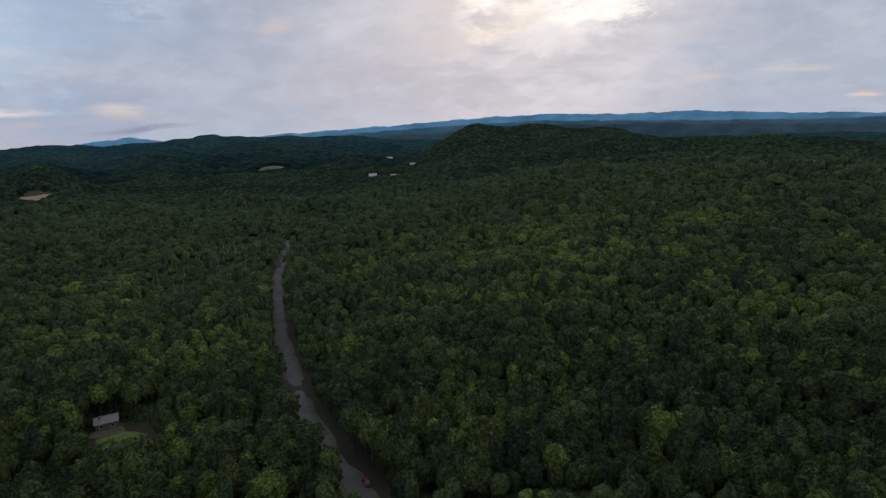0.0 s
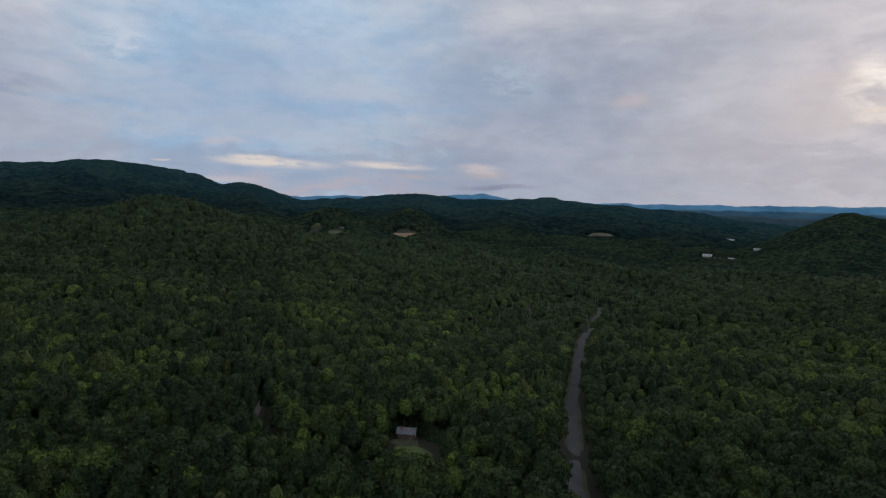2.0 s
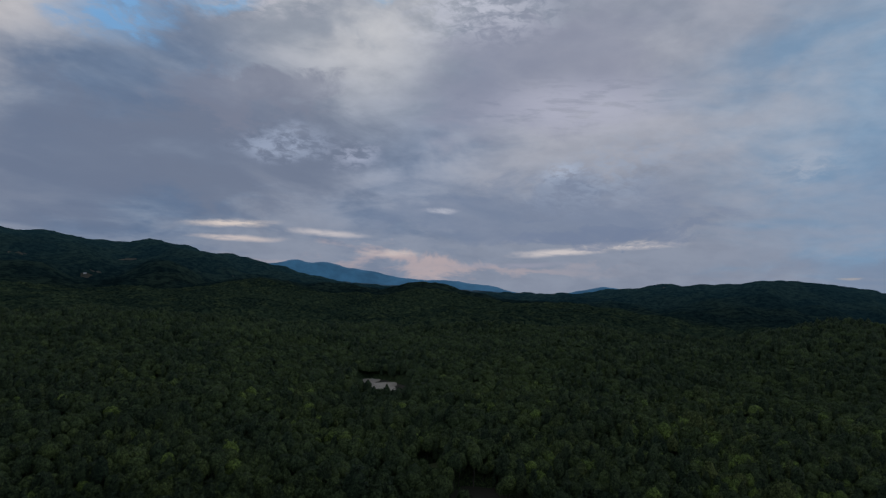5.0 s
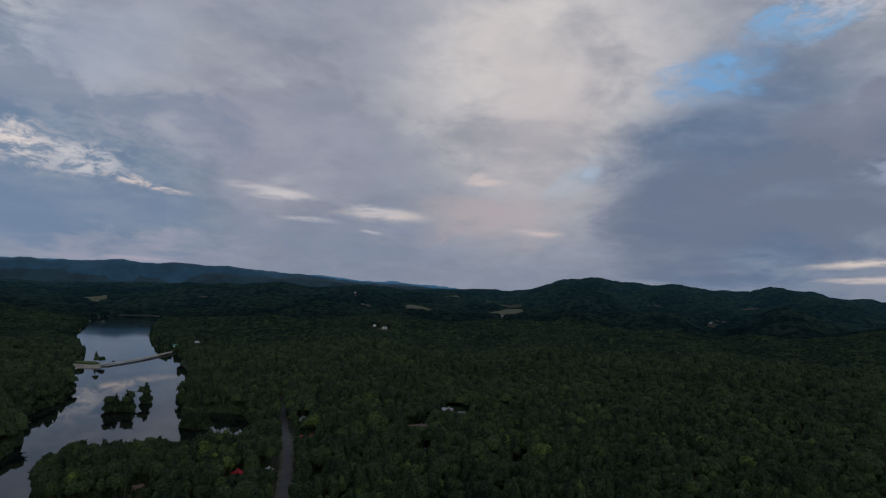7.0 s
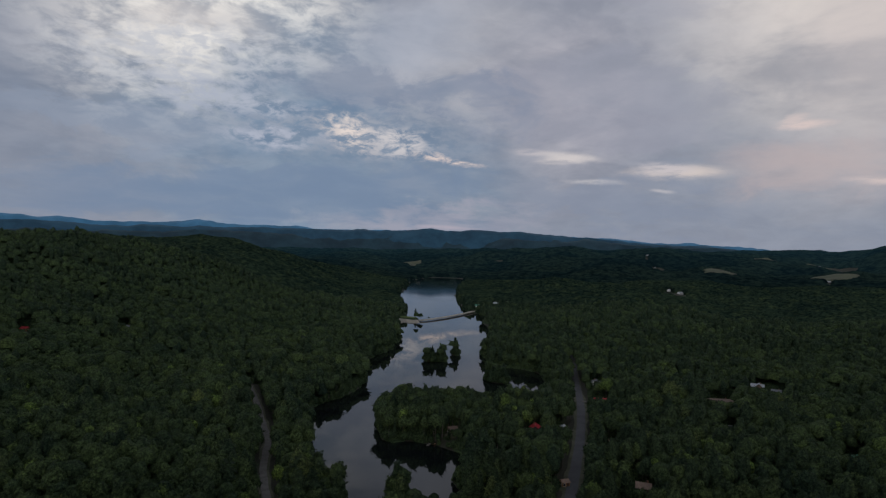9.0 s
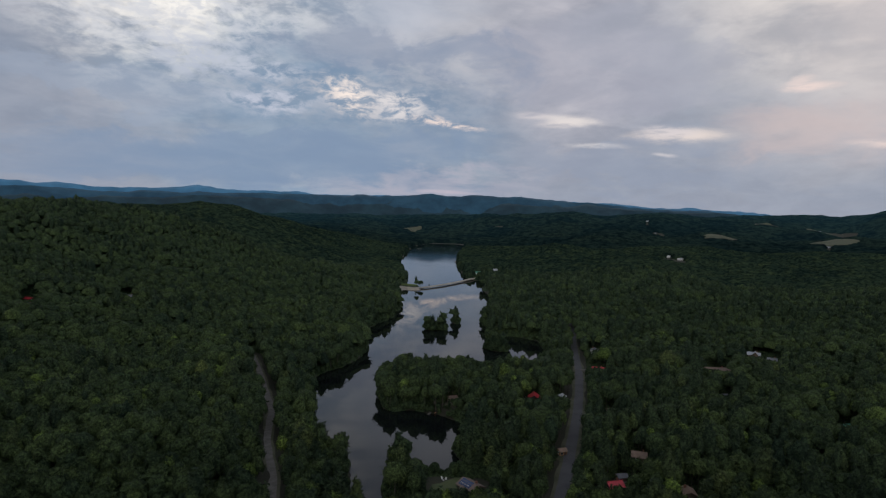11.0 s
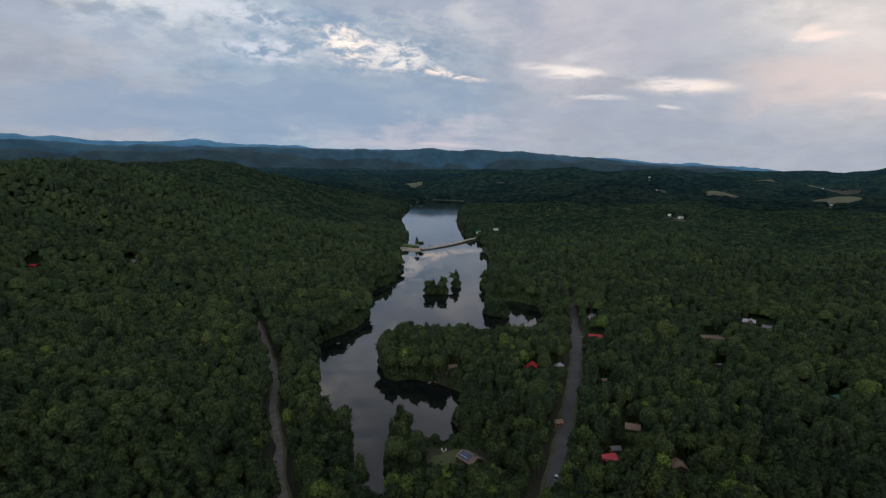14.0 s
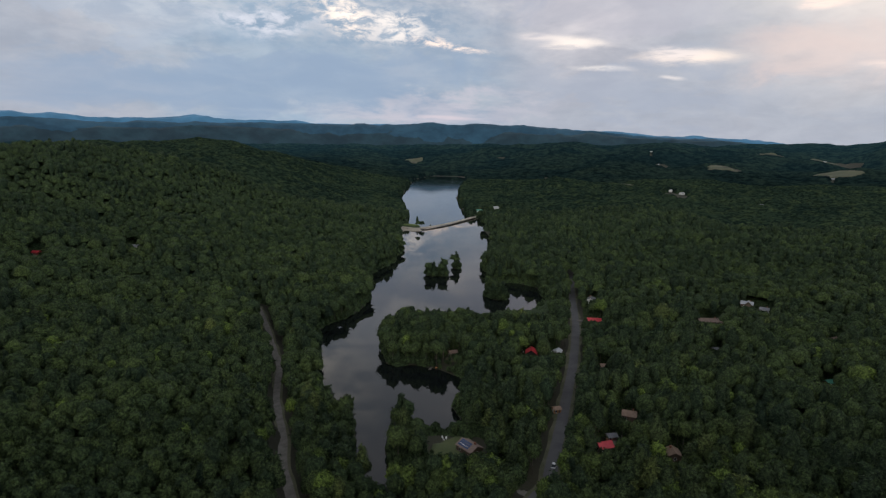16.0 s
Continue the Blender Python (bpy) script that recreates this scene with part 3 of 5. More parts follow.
def land(x, y):
    """Height of the bare ground."""
    x, y = np.asarray(x, float), np.asarray(y, float)
    d = shore(x, y)
    total = np.zeros(np.shape(x))
    for az, dist, top, across, along in HILLS_NORTH + HILLS_EAST + HILLS_SOUTH:
        a = radians(az)
        dx, dy = x - dist * math.sin(a), y - dist * math.cos(a)
        u, w = dx * math.cos(a) - dy * math.sin(a), dx * math.sin(a) + dy * math.cos(a)
        total += (top * np.exp(-0.5 * ((u / across) ** 2 + (w / along) ** 2))) ** 4
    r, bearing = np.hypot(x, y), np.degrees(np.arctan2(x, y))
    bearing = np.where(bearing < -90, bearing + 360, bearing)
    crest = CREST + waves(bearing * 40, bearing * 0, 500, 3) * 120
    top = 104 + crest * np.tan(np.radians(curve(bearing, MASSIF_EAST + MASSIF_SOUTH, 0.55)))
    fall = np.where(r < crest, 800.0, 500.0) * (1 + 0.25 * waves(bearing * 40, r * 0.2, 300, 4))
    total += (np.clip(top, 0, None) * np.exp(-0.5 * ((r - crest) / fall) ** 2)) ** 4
    hills = total ** 0.25
    rough = waves(x, y, 420, 1) * (2.0 + np.clip(r / 400, 0, 6)) + waves(x, y, 110, 2) * 2.0 + waves(x, y, 230, 31) * np.clip((r - 300) / 90, 0, 9)
    rise = np.clip(d / 300, 0, 1)
    away = rise * rise * (3 - 2 * rise)
    rise = np.clip(d / 520, 0, 1)
    gentle = np.where(y > 0, rise * rise * (3 - 2 * rise), away)
    z = 1.2 + np.clip(d, 0, 40) * 0.07 + hills * gentle + rough * away * np.clip(d / 60, 0, 1) + 2.0 * away
    # roads lie in their own shallow bench
    road = np.minimum(seg_dist(x, y, ROAD), seg_dist(x, y, CAUSEWAY))
    wet = np.clip(d / 2.5, -3, 1.0)
    return np.where(d < 2.5, wet * 1.3, z) - 0.9 * np.exp(-((road / 6) ** 4))


def clearing_mask(x, y):
    """Where no tree stands: metres to the nearest open place, below 0 inside it."""
    d = np.minimum.reduce([seg_dist(x, y, ROAD) - np.interp(np.hypot(x, y), (420, 560, 640), (6.2, 5.0, 0.5)), seg_dist(x, y, TRACK) - 4.8, seg_dist(x, y, CUT) - 3.5, seg_dist(x, y, CAUSEWAY) - 7.5])
    for pts in DRIVES.values():
        d = np.minimum(d, seg_dist(x, y, pts) - 3.0)
    for cx, cy, r in OPEN:
        d = np.minimum(d, np.hypot(x - cx, y - cy) - r - waves(x, y, 25, 9) * r * 0.15)
    return d



def yard_limit(x, y):
    """Greatest height of the trees that stand before a house or the cove: yards keep only low growth."""
    cap = np.full(np.shape(x), 99.0)
    for hx, hy, half, floor in [(h[0], h[1], h[2] * 0.45 + 1.0, 4.2) for h in HOUSES] + [(60, 466, 28, 0.0), (9, 246, 12, 0.5), (0, 270, 12, 0.0), (520, 112, 24, 0.0), (550, 127, 14, 0.0), (141, -184, 11, 0.5)]:
        dist = math.hypot(hx, hy)
        u, w = (x * hy - y * hx) / dist, dist - (x * hx + y * hy) / dist
        before = (np.abs(u) < half + 2.0) & (w > -half) & (w < 60)
        cap = np.where(before, np.minimum(cap, floor + np.clip(w - 4, 0, None) * 125.0 / dist), cap)
    return cap


# open places: x, y, radius
OPEN = [(6, 246, 10), (15, 243, 9), (12, 231, 7), (26, 219, 5), (-2, 350, 4), (5, 343, 4), (142, -184, 9), (132, -180, 6), (47, -156, 5), (262, 4, 20), (242, -10, 14), (290, 12, 14),
        (320, 38, 11), (520, 112, 22), (548, 126, 16), (494, 98, 12), (-24, 205, 4), (-55, 925, 26), (-45, 950, 18), (82, 1090, 20), (98, 1112, 24), (120, 1140, 22), (108, 1165, 16), (250, 452, 9), (111, 408, 5), (3, 250, 8), (6, 236, 7),
        (143, -155, 4), (138, -149, 4), (98, -176, 4), (94, -169, 4), (131, -182, 4), (126, -176, 4), (202, -163, 4), (196, -158, 4), (139, -187, 4), (134, -181, 4)]
# houses near the lake and the road: x, y, length, width, eaves, turn, and what they look like
HOUSES = [
    (15, 240, 9.6, 7.2, 2.9, -50, "wood", "brown"), (59, 355, 7.4, 6.6, 3.2, 80, "dark", "red"), (76, 358, 5.6, 4.6, 2.8, 60, "white", "pale"),
    (117, 427, 9.6, 4.6, 2.6, -8, "dark", "red"), (130, 490, 8.0, 6.0, 3.2, 70, "white", "grey"), (95, 269, 6.4, 6.2, 3.4, -18, "wood", "tan"),
    (75, 240, 6.6, 4.8, 2.8, 18, "dark", "red"), (103, 233, 6.4, 5.0, 3.4, 85, "wood", "tan"),
    (203, 424, 17.0, 7.0, 3.0, -2, "wood", "brown"), (252, 466, 9.0, 7.0, 4.6, -28, "wood", "pale"), (259, 452, 6.5, 5.5, 2.8, -30, "white", "grey"),
    (61, 279, 3.6, 3.4, 2.4, 15, "orange", "tan"), (100, 334, 4.6, 3.6, 2.6, 0, "wood", "tan"), (219, 309, 5.0, 4.0, 2.6, 20, "wood", "green"),
    (272, 386, 6.0, 4.5, 2.8, 35, "wood", "brown"), (9, 359, 5.0, 4.2, 2.7, 20, "wood", "brown"), (-298, 557, 9.0, 6.0, 3.0, 10, "white", "grey"),
    (-339, 480, 6.0, 4.5, 2.8, -12, "red", "red"), (152, -191, 7.5, 6.0, 2.9, 35, "wood", "grey"), (180, 364, 4.0, 3.4, 2.4, 10, "wood", "grey"),
    (138, -150, 6.0, 4.5, 2.6, 60, "wood", "brown"), (81, 250, 4.4, 3.4, 2.2, 10, "wood", "grey"), (68, 1128, 14.0, 8.0, 3.2, 15, "white", "green"), (104, 1170, 12.0, 8.0, 3.4, 40, "white", "pale"),
]
# buildings far off: x, y, length, turn
FAR_HOUSES = [(366, 2060, 22, 10), (482, 1893, 16, 0), (846, 2348, 16, 40), (872, 2339, 14, -20), (627, 1702, 22, 10), (580, 1506, 20, 60),
              (596, 1473, 22, 30), (697, 1279, 24, 0), (1233, 1951, 20, 20), (1211, 1845, 16, 0), (1178, 2730, 16, 0), (863, 2677, 16, 30), (882, 2549, 16, 0), (1589, 2489, 18, 0),
              (2060, 1610, 26, 0), (339, -1596, 24, 10), (320, -1570, 18, 50), (288, -1520, 18, 0), (262, -1480, 14, 20), (234, -1400, 16, 0), (455, -2500, 30, 0), (218, -1529, 18, 10), (714, -2195, 22, 0),
              (-345, -745, 18, 30), (-376, -716, 16, 10), (830, -799, 10, 0), (100, 1128, 11, 40), (122, 1140, 9, 20), (86, 1112, 7, 60)]
for hx, hy, length, *rest in HOUSES:
    away = math.hypot(hx, hy)
    for k in range(0, int(away / 28) + 1, 7):
        OPEN.append((hx * (1 - k / away), hy * (1 - k / away), length * 0.54 + 0.3 - k * 0.07))
for hx, hy, length, *rest in FAR_HOUSES[-6:]:
    away = math.hypot(hx, hy)
    OPEN.extend([(hx * (1 - k / away), hy * (1 - k / away), length * 0.75) for k in (0, 12, 26)])

# ---------------------------------------------------------------- mesh helpers
def mesh_of(name, verts, faces, mats, smooth=False, index=None, tint=None):
    """A mesh from arrays: verts n x 3, faces m x 3 or m x 4."""
    verts, faces = np.asarray(verts, np.float32), np.asarray(faces, np.int32)
    me, (m, k) = bpy.data.meshes.new(name), faces.shape
    me.vertices.add(len(verts))
    me.vertices.foreach_set("co", verts.ravel())
    me.loops.add(m * k)
    me.loops.foreach_set("vertex_index", faces.ravel())
    me.polygons.add(m)
    me.polygons.foreach_set("loop_start", np.arange(0, m * k, k, dtype=np.int32))
    for mat in mats:
        me.materials.append(mat)
    if index is not None:
        me.polygons.foreach_set("material_index", np.asarray(index, np.int32))
    if tint is not None:
        me.attributes.new("tint", "FLOAT", "POINT").data.foreach_set("value", np.asarray(tint, np.float32))
    me.update(calc_edges=True)
    me.polygons.foreach_set("use_smooth", np.full(m, smooth))
    return me


def part(name, bm, mat, parent=None, label="", smooth=False):
    """Links a bmesh, or a ready mesh, as one object under a thing."""
    if isinstance(bm, bmesh.types.BMesh):
        me = bpy.data.meshes.new(name)
        bm.to_mesh(me)
        bm.free()
        me.materials.append(mat)
        if smooth:
            me.polygons.foreach_set("use_smooth", np.full(len(me.polygons), True))
    else:
        me = bm
    ob = new(name, me)
    ob.parent = parent
    return tagged(ob, label)


def grid_faces(rows, cols, wrap=False):
    i, j = np.meshgrid(np.arange(rows - 1), np.arange(cols if wrap else cols - 1), indexing="ij")
    k = (j + 1) % cols
    return np.stack([i * cols + j, (i + 1) * cols + j, (i + 1) * cols + k, i * cols + k], -1).reshape(-1, 4)


# ---------------------------------------------------------------- ground, far woods, ridges, water
def polar(az0, az1, na, radii):
    az = np.radians(np.linspace(az0, az1, na))
    r, a = np.meshgrid(radii, az, indexing="ij")
    return r * np.sin(a), r * np.cos(a)


def build_ground():
    radii = np.concatenate([[2.0, 20.0], np.geomspace(100, 700, 100), np.geomspace(720, 4850, 40)])
    az = np.linspace(-180, 180, 540, endpoint=False)
    r, a = np.meshgrid(radii, np.radians(az), indexing="ij")
    x, y = r * np.sin(a), r * np.cos(a)
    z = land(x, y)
    verts = np.stack([x, y, z], -1).reshape(-1, 3)
    me = mesh_of("ground", verts, grid_faces(len(radii), len(az), True)[:, ::-1], [GROUND], True)
    tagged(new("ground", me), "dark wooded valley floor and hills", "ground", kind="structure")


def crowns(x, y, step, seed):
    """Rounded treetops on a jittered grid: 0 between the trees, 1 on top."""
    best = np.zeros(np.shape(x))
    ci, cj = np.floor(x / step), np.floor(y / step)
    for di in (-1, 0, 1):
        for dj in (-1, 0, 1):
            i, j = ci + di, cj + dj
            h1 = np.modf(np.abs(np.sin(i * 127.1 + j * 311.7 + seed) * 43758.5453))[0]
            h2 = np.modf(np.abs(np.sin(i * 269.5 + j * 183.3 + seed) * 43758.5453))[0]
            h3 = np.modf(np.abs(np.sin(i * 71.3 + j * 97.9 + seed) * 24634.6345))[0]
            d = np.hypot(x - (i + h1) * step, y - (j + h2) * step) / (step * 0.85)
            best = np.maximum(best, np.sqrt(np.clip(1 - d * d, 0, 1)) * (0.55 + 0.45 * h3))
    return best


def far_clear(x, y):
    """Metres to the nearest far field or yard, below 0 inside it."""
    d = np.full(np.shape(x), 1e9)
    yards = [(hx * (1 - 45 / math.hypot(hx, hy)), hy * (1 - 45 / math.hypot(hx, hy)), length * 0.8, 58) for hx, hy, length, t in FAR_HOUSES[:-6]]
    for cx, cy, ra, rr in FIELDS + yards:
        a = math.hypot(cx, cy)
        u, w = ((x - cx) * cy - (y - cy) * cx) / a, ((x - cx) * cx + (y - cy) * cy) / a
        d = np.minimum(d, (np.hypot(u / ra, w / rr) - 1) * min(ra, rr))
    return d


# far fields: x, y, half breadth, half depth as they lie towards the valley's middle
FIELDS = [(445, 1790, 125, 105), (1010, 2130, 70, 85), (1560, 2400, 105, 130), (1270, 1930, 85, 105), (744, -890, 30, 45), (797, -755, 20, 45), (858, -758, 14, 45), (732, -1890, 60, 70),
          (225, -1700, 38, 22), (-148, 2740, 55, 100), (1385, 2540, 55, 90)]
FAR_FROM = 1000.0


def build_far_woods():
    radii = np.geomspace(FAR_FROM, 4500, 205)
    x, y = polar(-40, 220, 820, radii)
    r = np.hypot(x, y)
    near = np.clip((r - FAR_FROM) / 40, 0, 1)
    bumps = crowns(x, y, 8.5, 3.0) * 6.5 + crowns(x, y, 27.0, 8.0) * 5.0
    open_d = np.minimum(np.minimum(shore(x, y) - 2, clearing_mask(x, y)), far_clear(x, y))
    lift = np.where(open_d > 0, 4.0 + bumps, -3.0) * near - 3.0 * (1 - near)
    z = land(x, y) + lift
    cut = int(np.searchsorted(radii, 1900.0))
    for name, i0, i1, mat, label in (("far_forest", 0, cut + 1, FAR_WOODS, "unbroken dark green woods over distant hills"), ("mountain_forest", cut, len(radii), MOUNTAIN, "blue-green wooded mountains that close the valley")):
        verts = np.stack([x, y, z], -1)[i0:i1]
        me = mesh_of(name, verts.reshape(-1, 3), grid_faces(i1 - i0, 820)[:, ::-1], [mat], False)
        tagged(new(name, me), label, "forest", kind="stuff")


def build_ridge(name, dist, peaks, mat, seed):
    az = np.linspace(-48, 232, 1400)
    el = curve(az, peaks, 0.3) + waves(az * 10, az * 0, 26, seed) * 0.06 + waves(az * 10, az * 0, 8, seed + 1) * 0.025
    rows = []
    for back, share in ((-330, 0.0), (-220, 0.35), (-110, 0.72), (-40, 0.93), (0, 1.0), (60, 0.9), (120, 0.3)):
        r = dist + back + waves(az * 10, az * 0 + back, 60, seed + 2) * 25
        top = 127 + dist * np.tan(np.radians(el))
        a = np.radians(az)
        rows.append(np.stack([r * np.sin(a), r * np.cos(a), -20 + (top + 20) * share], -1))
    me = mesh_of(name, np.concatenate(rows), grid_faces(len(rows), len(az))[:, ::-1], [mat], True)
    tagged(new(name, me), "hazy blue mountain ridge on the horizon", "mountains", kind="structure")


RIDGE_A = [(-48, 1.4), (-37.1, 1.61), (-35.5, 1.57), (-34.8, 1.43), (-33.4, 1.55), (-31.7, 1.5), (-30.9, 1.35), (-28.6, 1.37), (-25.3, 1.47), (-22.8, 1.83), (-20.9, 1.56), (-18.4, 1.5), (-15.4, 1.52), (-13.8, 1.63),
           (-12.3, 1.36), (-4.7, 1.45), (6.3, 1.44), (11.6, 1.25), (15, 1.23), (16, 1.15), (18, 1.04), (19.5, 0.87), (21.2, 0.86), (22.6, 1.05), (23.8, 0.77), (26.5, 0.79),
           (30, 0.4), (35, 0), (60, -0.3), (64, -0.2), (67.3, 0.35), (69, 0.8), (70.5, 0.6), (72, 0.8), (74, 0.4), (77, 0.1), (80, -0.3), (84, -0.2), (88, -0.5)]
RIDGE_A_SOUTH = [(91.6, -1.1), (94, -0.95), (96, -0.4), (98.5, 0.2), (101, 0), (130, -0.4), (132.5, -0.2), (134, -0.02), (135.6, -0.05), (137, -0.4), (143, 0.3), (145, 0.6),
                 (147.2, 0.9), (149.6, 0.5), (153, 0.4), (157, 0.5), (165, 0.8), (172, 1.1), (180, 1.35), (186, 1.4), (192, 1.1), (198, 1.0), (205, 0.5), (212, 0.1), (232, 0)]
RIDGE_C = [(-48, 0.4), (-37.1, 0.47), (-24.6, 0.65), (-23, 0.91), (-17.9, 0.9), (-13.8, 0.67), (-10.1, 0.52), (-5.3, 0.83), (-0.1, 0.66), (3.5, 0.6), (5.9, 0.99), (9, 0.91), (12.7, 0.85), (13.4, 1.19),
           (15.8, 0.82), (19.3, 0.6), (26.3, 0.49),
           (40, -1.0), (160, -1.0), (168, 0.1), (176, 0.25), (186, 0.4), (196, 0.1), (210, -0.6), (232, -0.8)]
RIDGE_B = [(-48, 0.9), (-37.1, 1.09), (-34.9, 1.15), (-33.4, 1.14), (-31.5, 1), (-28.6, 0.98), (-26, 1.19), (-23.9, 1.03), (-22.3, 1.3), (-20.4, 1.17), (-17.9, 1.31), (-15.4, 1.3), (-12.8, 1.34), (-9.3, 1.3),
           (-8.5, 1.44), (-6.6, 1.34), (-4.7, 1.4), (-1.7, 1.71), (-0.1, 1.59), (1.5, 1.53), (3.2, 1.74), (4.6, 1.67), (8.1, 1.6), (10.8, 1.39), (12.4, 1.27), (13.4, 1.3), (15, 1.12),
           (17.3, 0.92), (19, 0.75), (24.1, 0.73),
           (30, -0.2), (60, -1.2), (120, -1.2), (160, 0), (166, 0.4), (175, 0.7), (184, 0.8), (192, 0.5), (205, -0.1), (232, -0.5)]


def build_water():
    x, y = np.meshgrid(np.linspace(-150, 150, 31), np.linspace(190, 2330, 215), indexing="ij")
    me = mesh_of("lake", np.stack([x, y, 0 * x], -1).reshape(-1, 3), grid_faces(31, 215)[:, ::-1], [WATER], True)
    tagged(new("lake", me), "still dark lake mirroring the evening sky", "lake", kind="structure")


build_ground()
build_far_woods()
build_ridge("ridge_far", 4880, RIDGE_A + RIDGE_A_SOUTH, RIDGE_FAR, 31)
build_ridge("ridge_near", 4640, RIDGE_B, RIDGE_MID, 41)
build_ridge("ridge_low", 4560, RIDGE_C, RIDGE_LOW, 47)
build_water()


def build_undergrowth():
    """The lower storey of the wood: saplings and shrubs that close the gaps between the trees."""
    radii = np.geomspace(136, 1090, 140)
    x, y = polar(-42, 220, 440, radii)
    open_d = np.minimum(np.minimum(shore(x, y) - 1.0, clearing_mask(x, y)), far_clear(x, y))
    grow = np.clip((open_d - np.where(shore(x, y) < 12, 0.5, 3.0)) / 2.5, 0, 1)
    z = land(x, y) - 0.6 + grow * (2.2 + crowns(x, y, 4.6, 13.0) * 4.2 + crowns(x, y, 15.0, 17.0) * 2.0)
    tint = 0.32 + 0.14 * waves(x, y, 70, 24) + 0.12 * waves(x, y, 9, 25)
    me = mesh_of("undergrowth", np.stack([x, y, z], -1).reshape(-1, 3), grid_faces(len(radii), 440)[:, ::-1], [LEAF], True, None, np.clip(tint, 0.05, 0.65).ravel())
    tagged(new("undergrowth", me), "shady lower storey of saplings and shrubs", "undergrowth", kind="stuff")


build_undergrowth()


def smooth_line(pts, step):
    """Points along a rounded line."""
    p, out = [np.array(q, float) for q in pts], []
    p = [2 * p[0] - p[1]] + p + [2 * p[-1] - p[-2]]
    for a, b, c, d in zip(p[:-3], p[1:-2], p[2:-1], p[3:]):
        n = max(2, int(np.linalg.norm(c - b) / step))
        for t in np.linspace(0, 1, n, endpoint=False):
            out.append(0.5 * (2 * b + (c - a) * t + (2 * a - 5 * b + 4 * c - d) * t * t + (3 * b - 3 * c + d - a) * t ** 3))
    return np.array(out + [p[-2]])


def ribbon(name, pts, width, lift, mat, label, category, ragged=0.0, base=None, kind="structure"):
    """A strip laid on the ground along a line, with shoulders that run down into it."""
    line = smooth_line(pts, 4.0)
    way = np.gradient(line, axis=0)
    way /= np.linalg.norm(way, axis=1)[:, None]
    side = np.stack([way[:, 1], -way[:, 0]], -1)
    s = np.arange(len(line)) * 4.0
    zc = np.maximum(land(line[:, 0], line[:, 1]), 0.9) if base is None else np.full(len(line), base)
    zc = np.convolve(np.pad(zc, 6, mode="edge"), np.ones(13) / 13, "valid")
    rows = []
    for off, down in ((-0.5, -1.2), (-0.5, 0.0), (-0.25, 0.03), (0.0, 0.06), (0.25, 0.03), (0.5, 0.0), (0.5, -1.2)):
        wob = ragged * waves(s, s * 0 + off * 40, 30, 12) * np.sign(off)
        q = line + side * (width * off + wob)[:, None]
        rows.append(np.stack([q[:, 0], q[:, 1], zc + lift + down], -1))
    me = mesh_of(name, np.concatenate(rows), grid_faces(7, len(line)), [mat], False)
    return tagged(new(name, me), label, category, kind=kind)


ribbon("road", ROAD, 5.4, 0.75, ASPHALT, "narrow grey country road through the woods", "road", 0.15)
ribbon("verge", ROAD, 9.0, 0.5, VERGE, "rough grass and sand verge along the road", "verge", 0.6)
ribbon("verge", TRACK, 6.4, 0.15, VERGE, "rough grass verge along the forest track", "verge", 0.5)
ribbon("forest_track", TRACK, 3.8, 0.35, GRAVEL, "pale gravel track among broadleaf trees", "track", 0.3)
for key, pts in DRIVES.items():
    ribbon("driveway", pts, 3.0, 0.3, GRAVEL, "gravel driveway between the trees", "driveway", 0.25)
ribbon("causeway", CAUSEWAY, 7.0, 1.3, SAND, "low pale causeway road across the lake", "causeway", 0.3, 1.1)


def patch(name, cx, cy, rx, ry, turn, lift, mat, label, category, seed=1):
    """An uneven piece of open ground that lies on the land."""
    rings, n = np.array([0.02, 0.4, 0.75, 0.95, 1.0]), 40
    a = np.linspace(0, 2 * math.pi, n, endpoint=False)
    edge = 1 + 0.12 * np.sin(3 * a + seed) + 0.08 * np.sin(5 * a + 2 * seed) + 0.04 * np.sin(11 * a + 3 * seed)
    t = radians(turn)
    rows = []
    for i, k in enumerate(rings):
        u, w = rx * k * edge * np.cos(a), ry * k * edge * np.sin(a)
        x, y = cx + u * math.cos(t) - w * math.sin(t), cy + u * math.sin(t) + w * math.cos(t)
        rows.append(np.stack([x, y, land(x, y) + (lift if i < 4 else -0.6)], -1))
    me = mesh_of(name, np.concatenate(rows), grid_faces(5, n, True), [mat], True)
    return tagged(new(name, me), label, category, kind="structure")


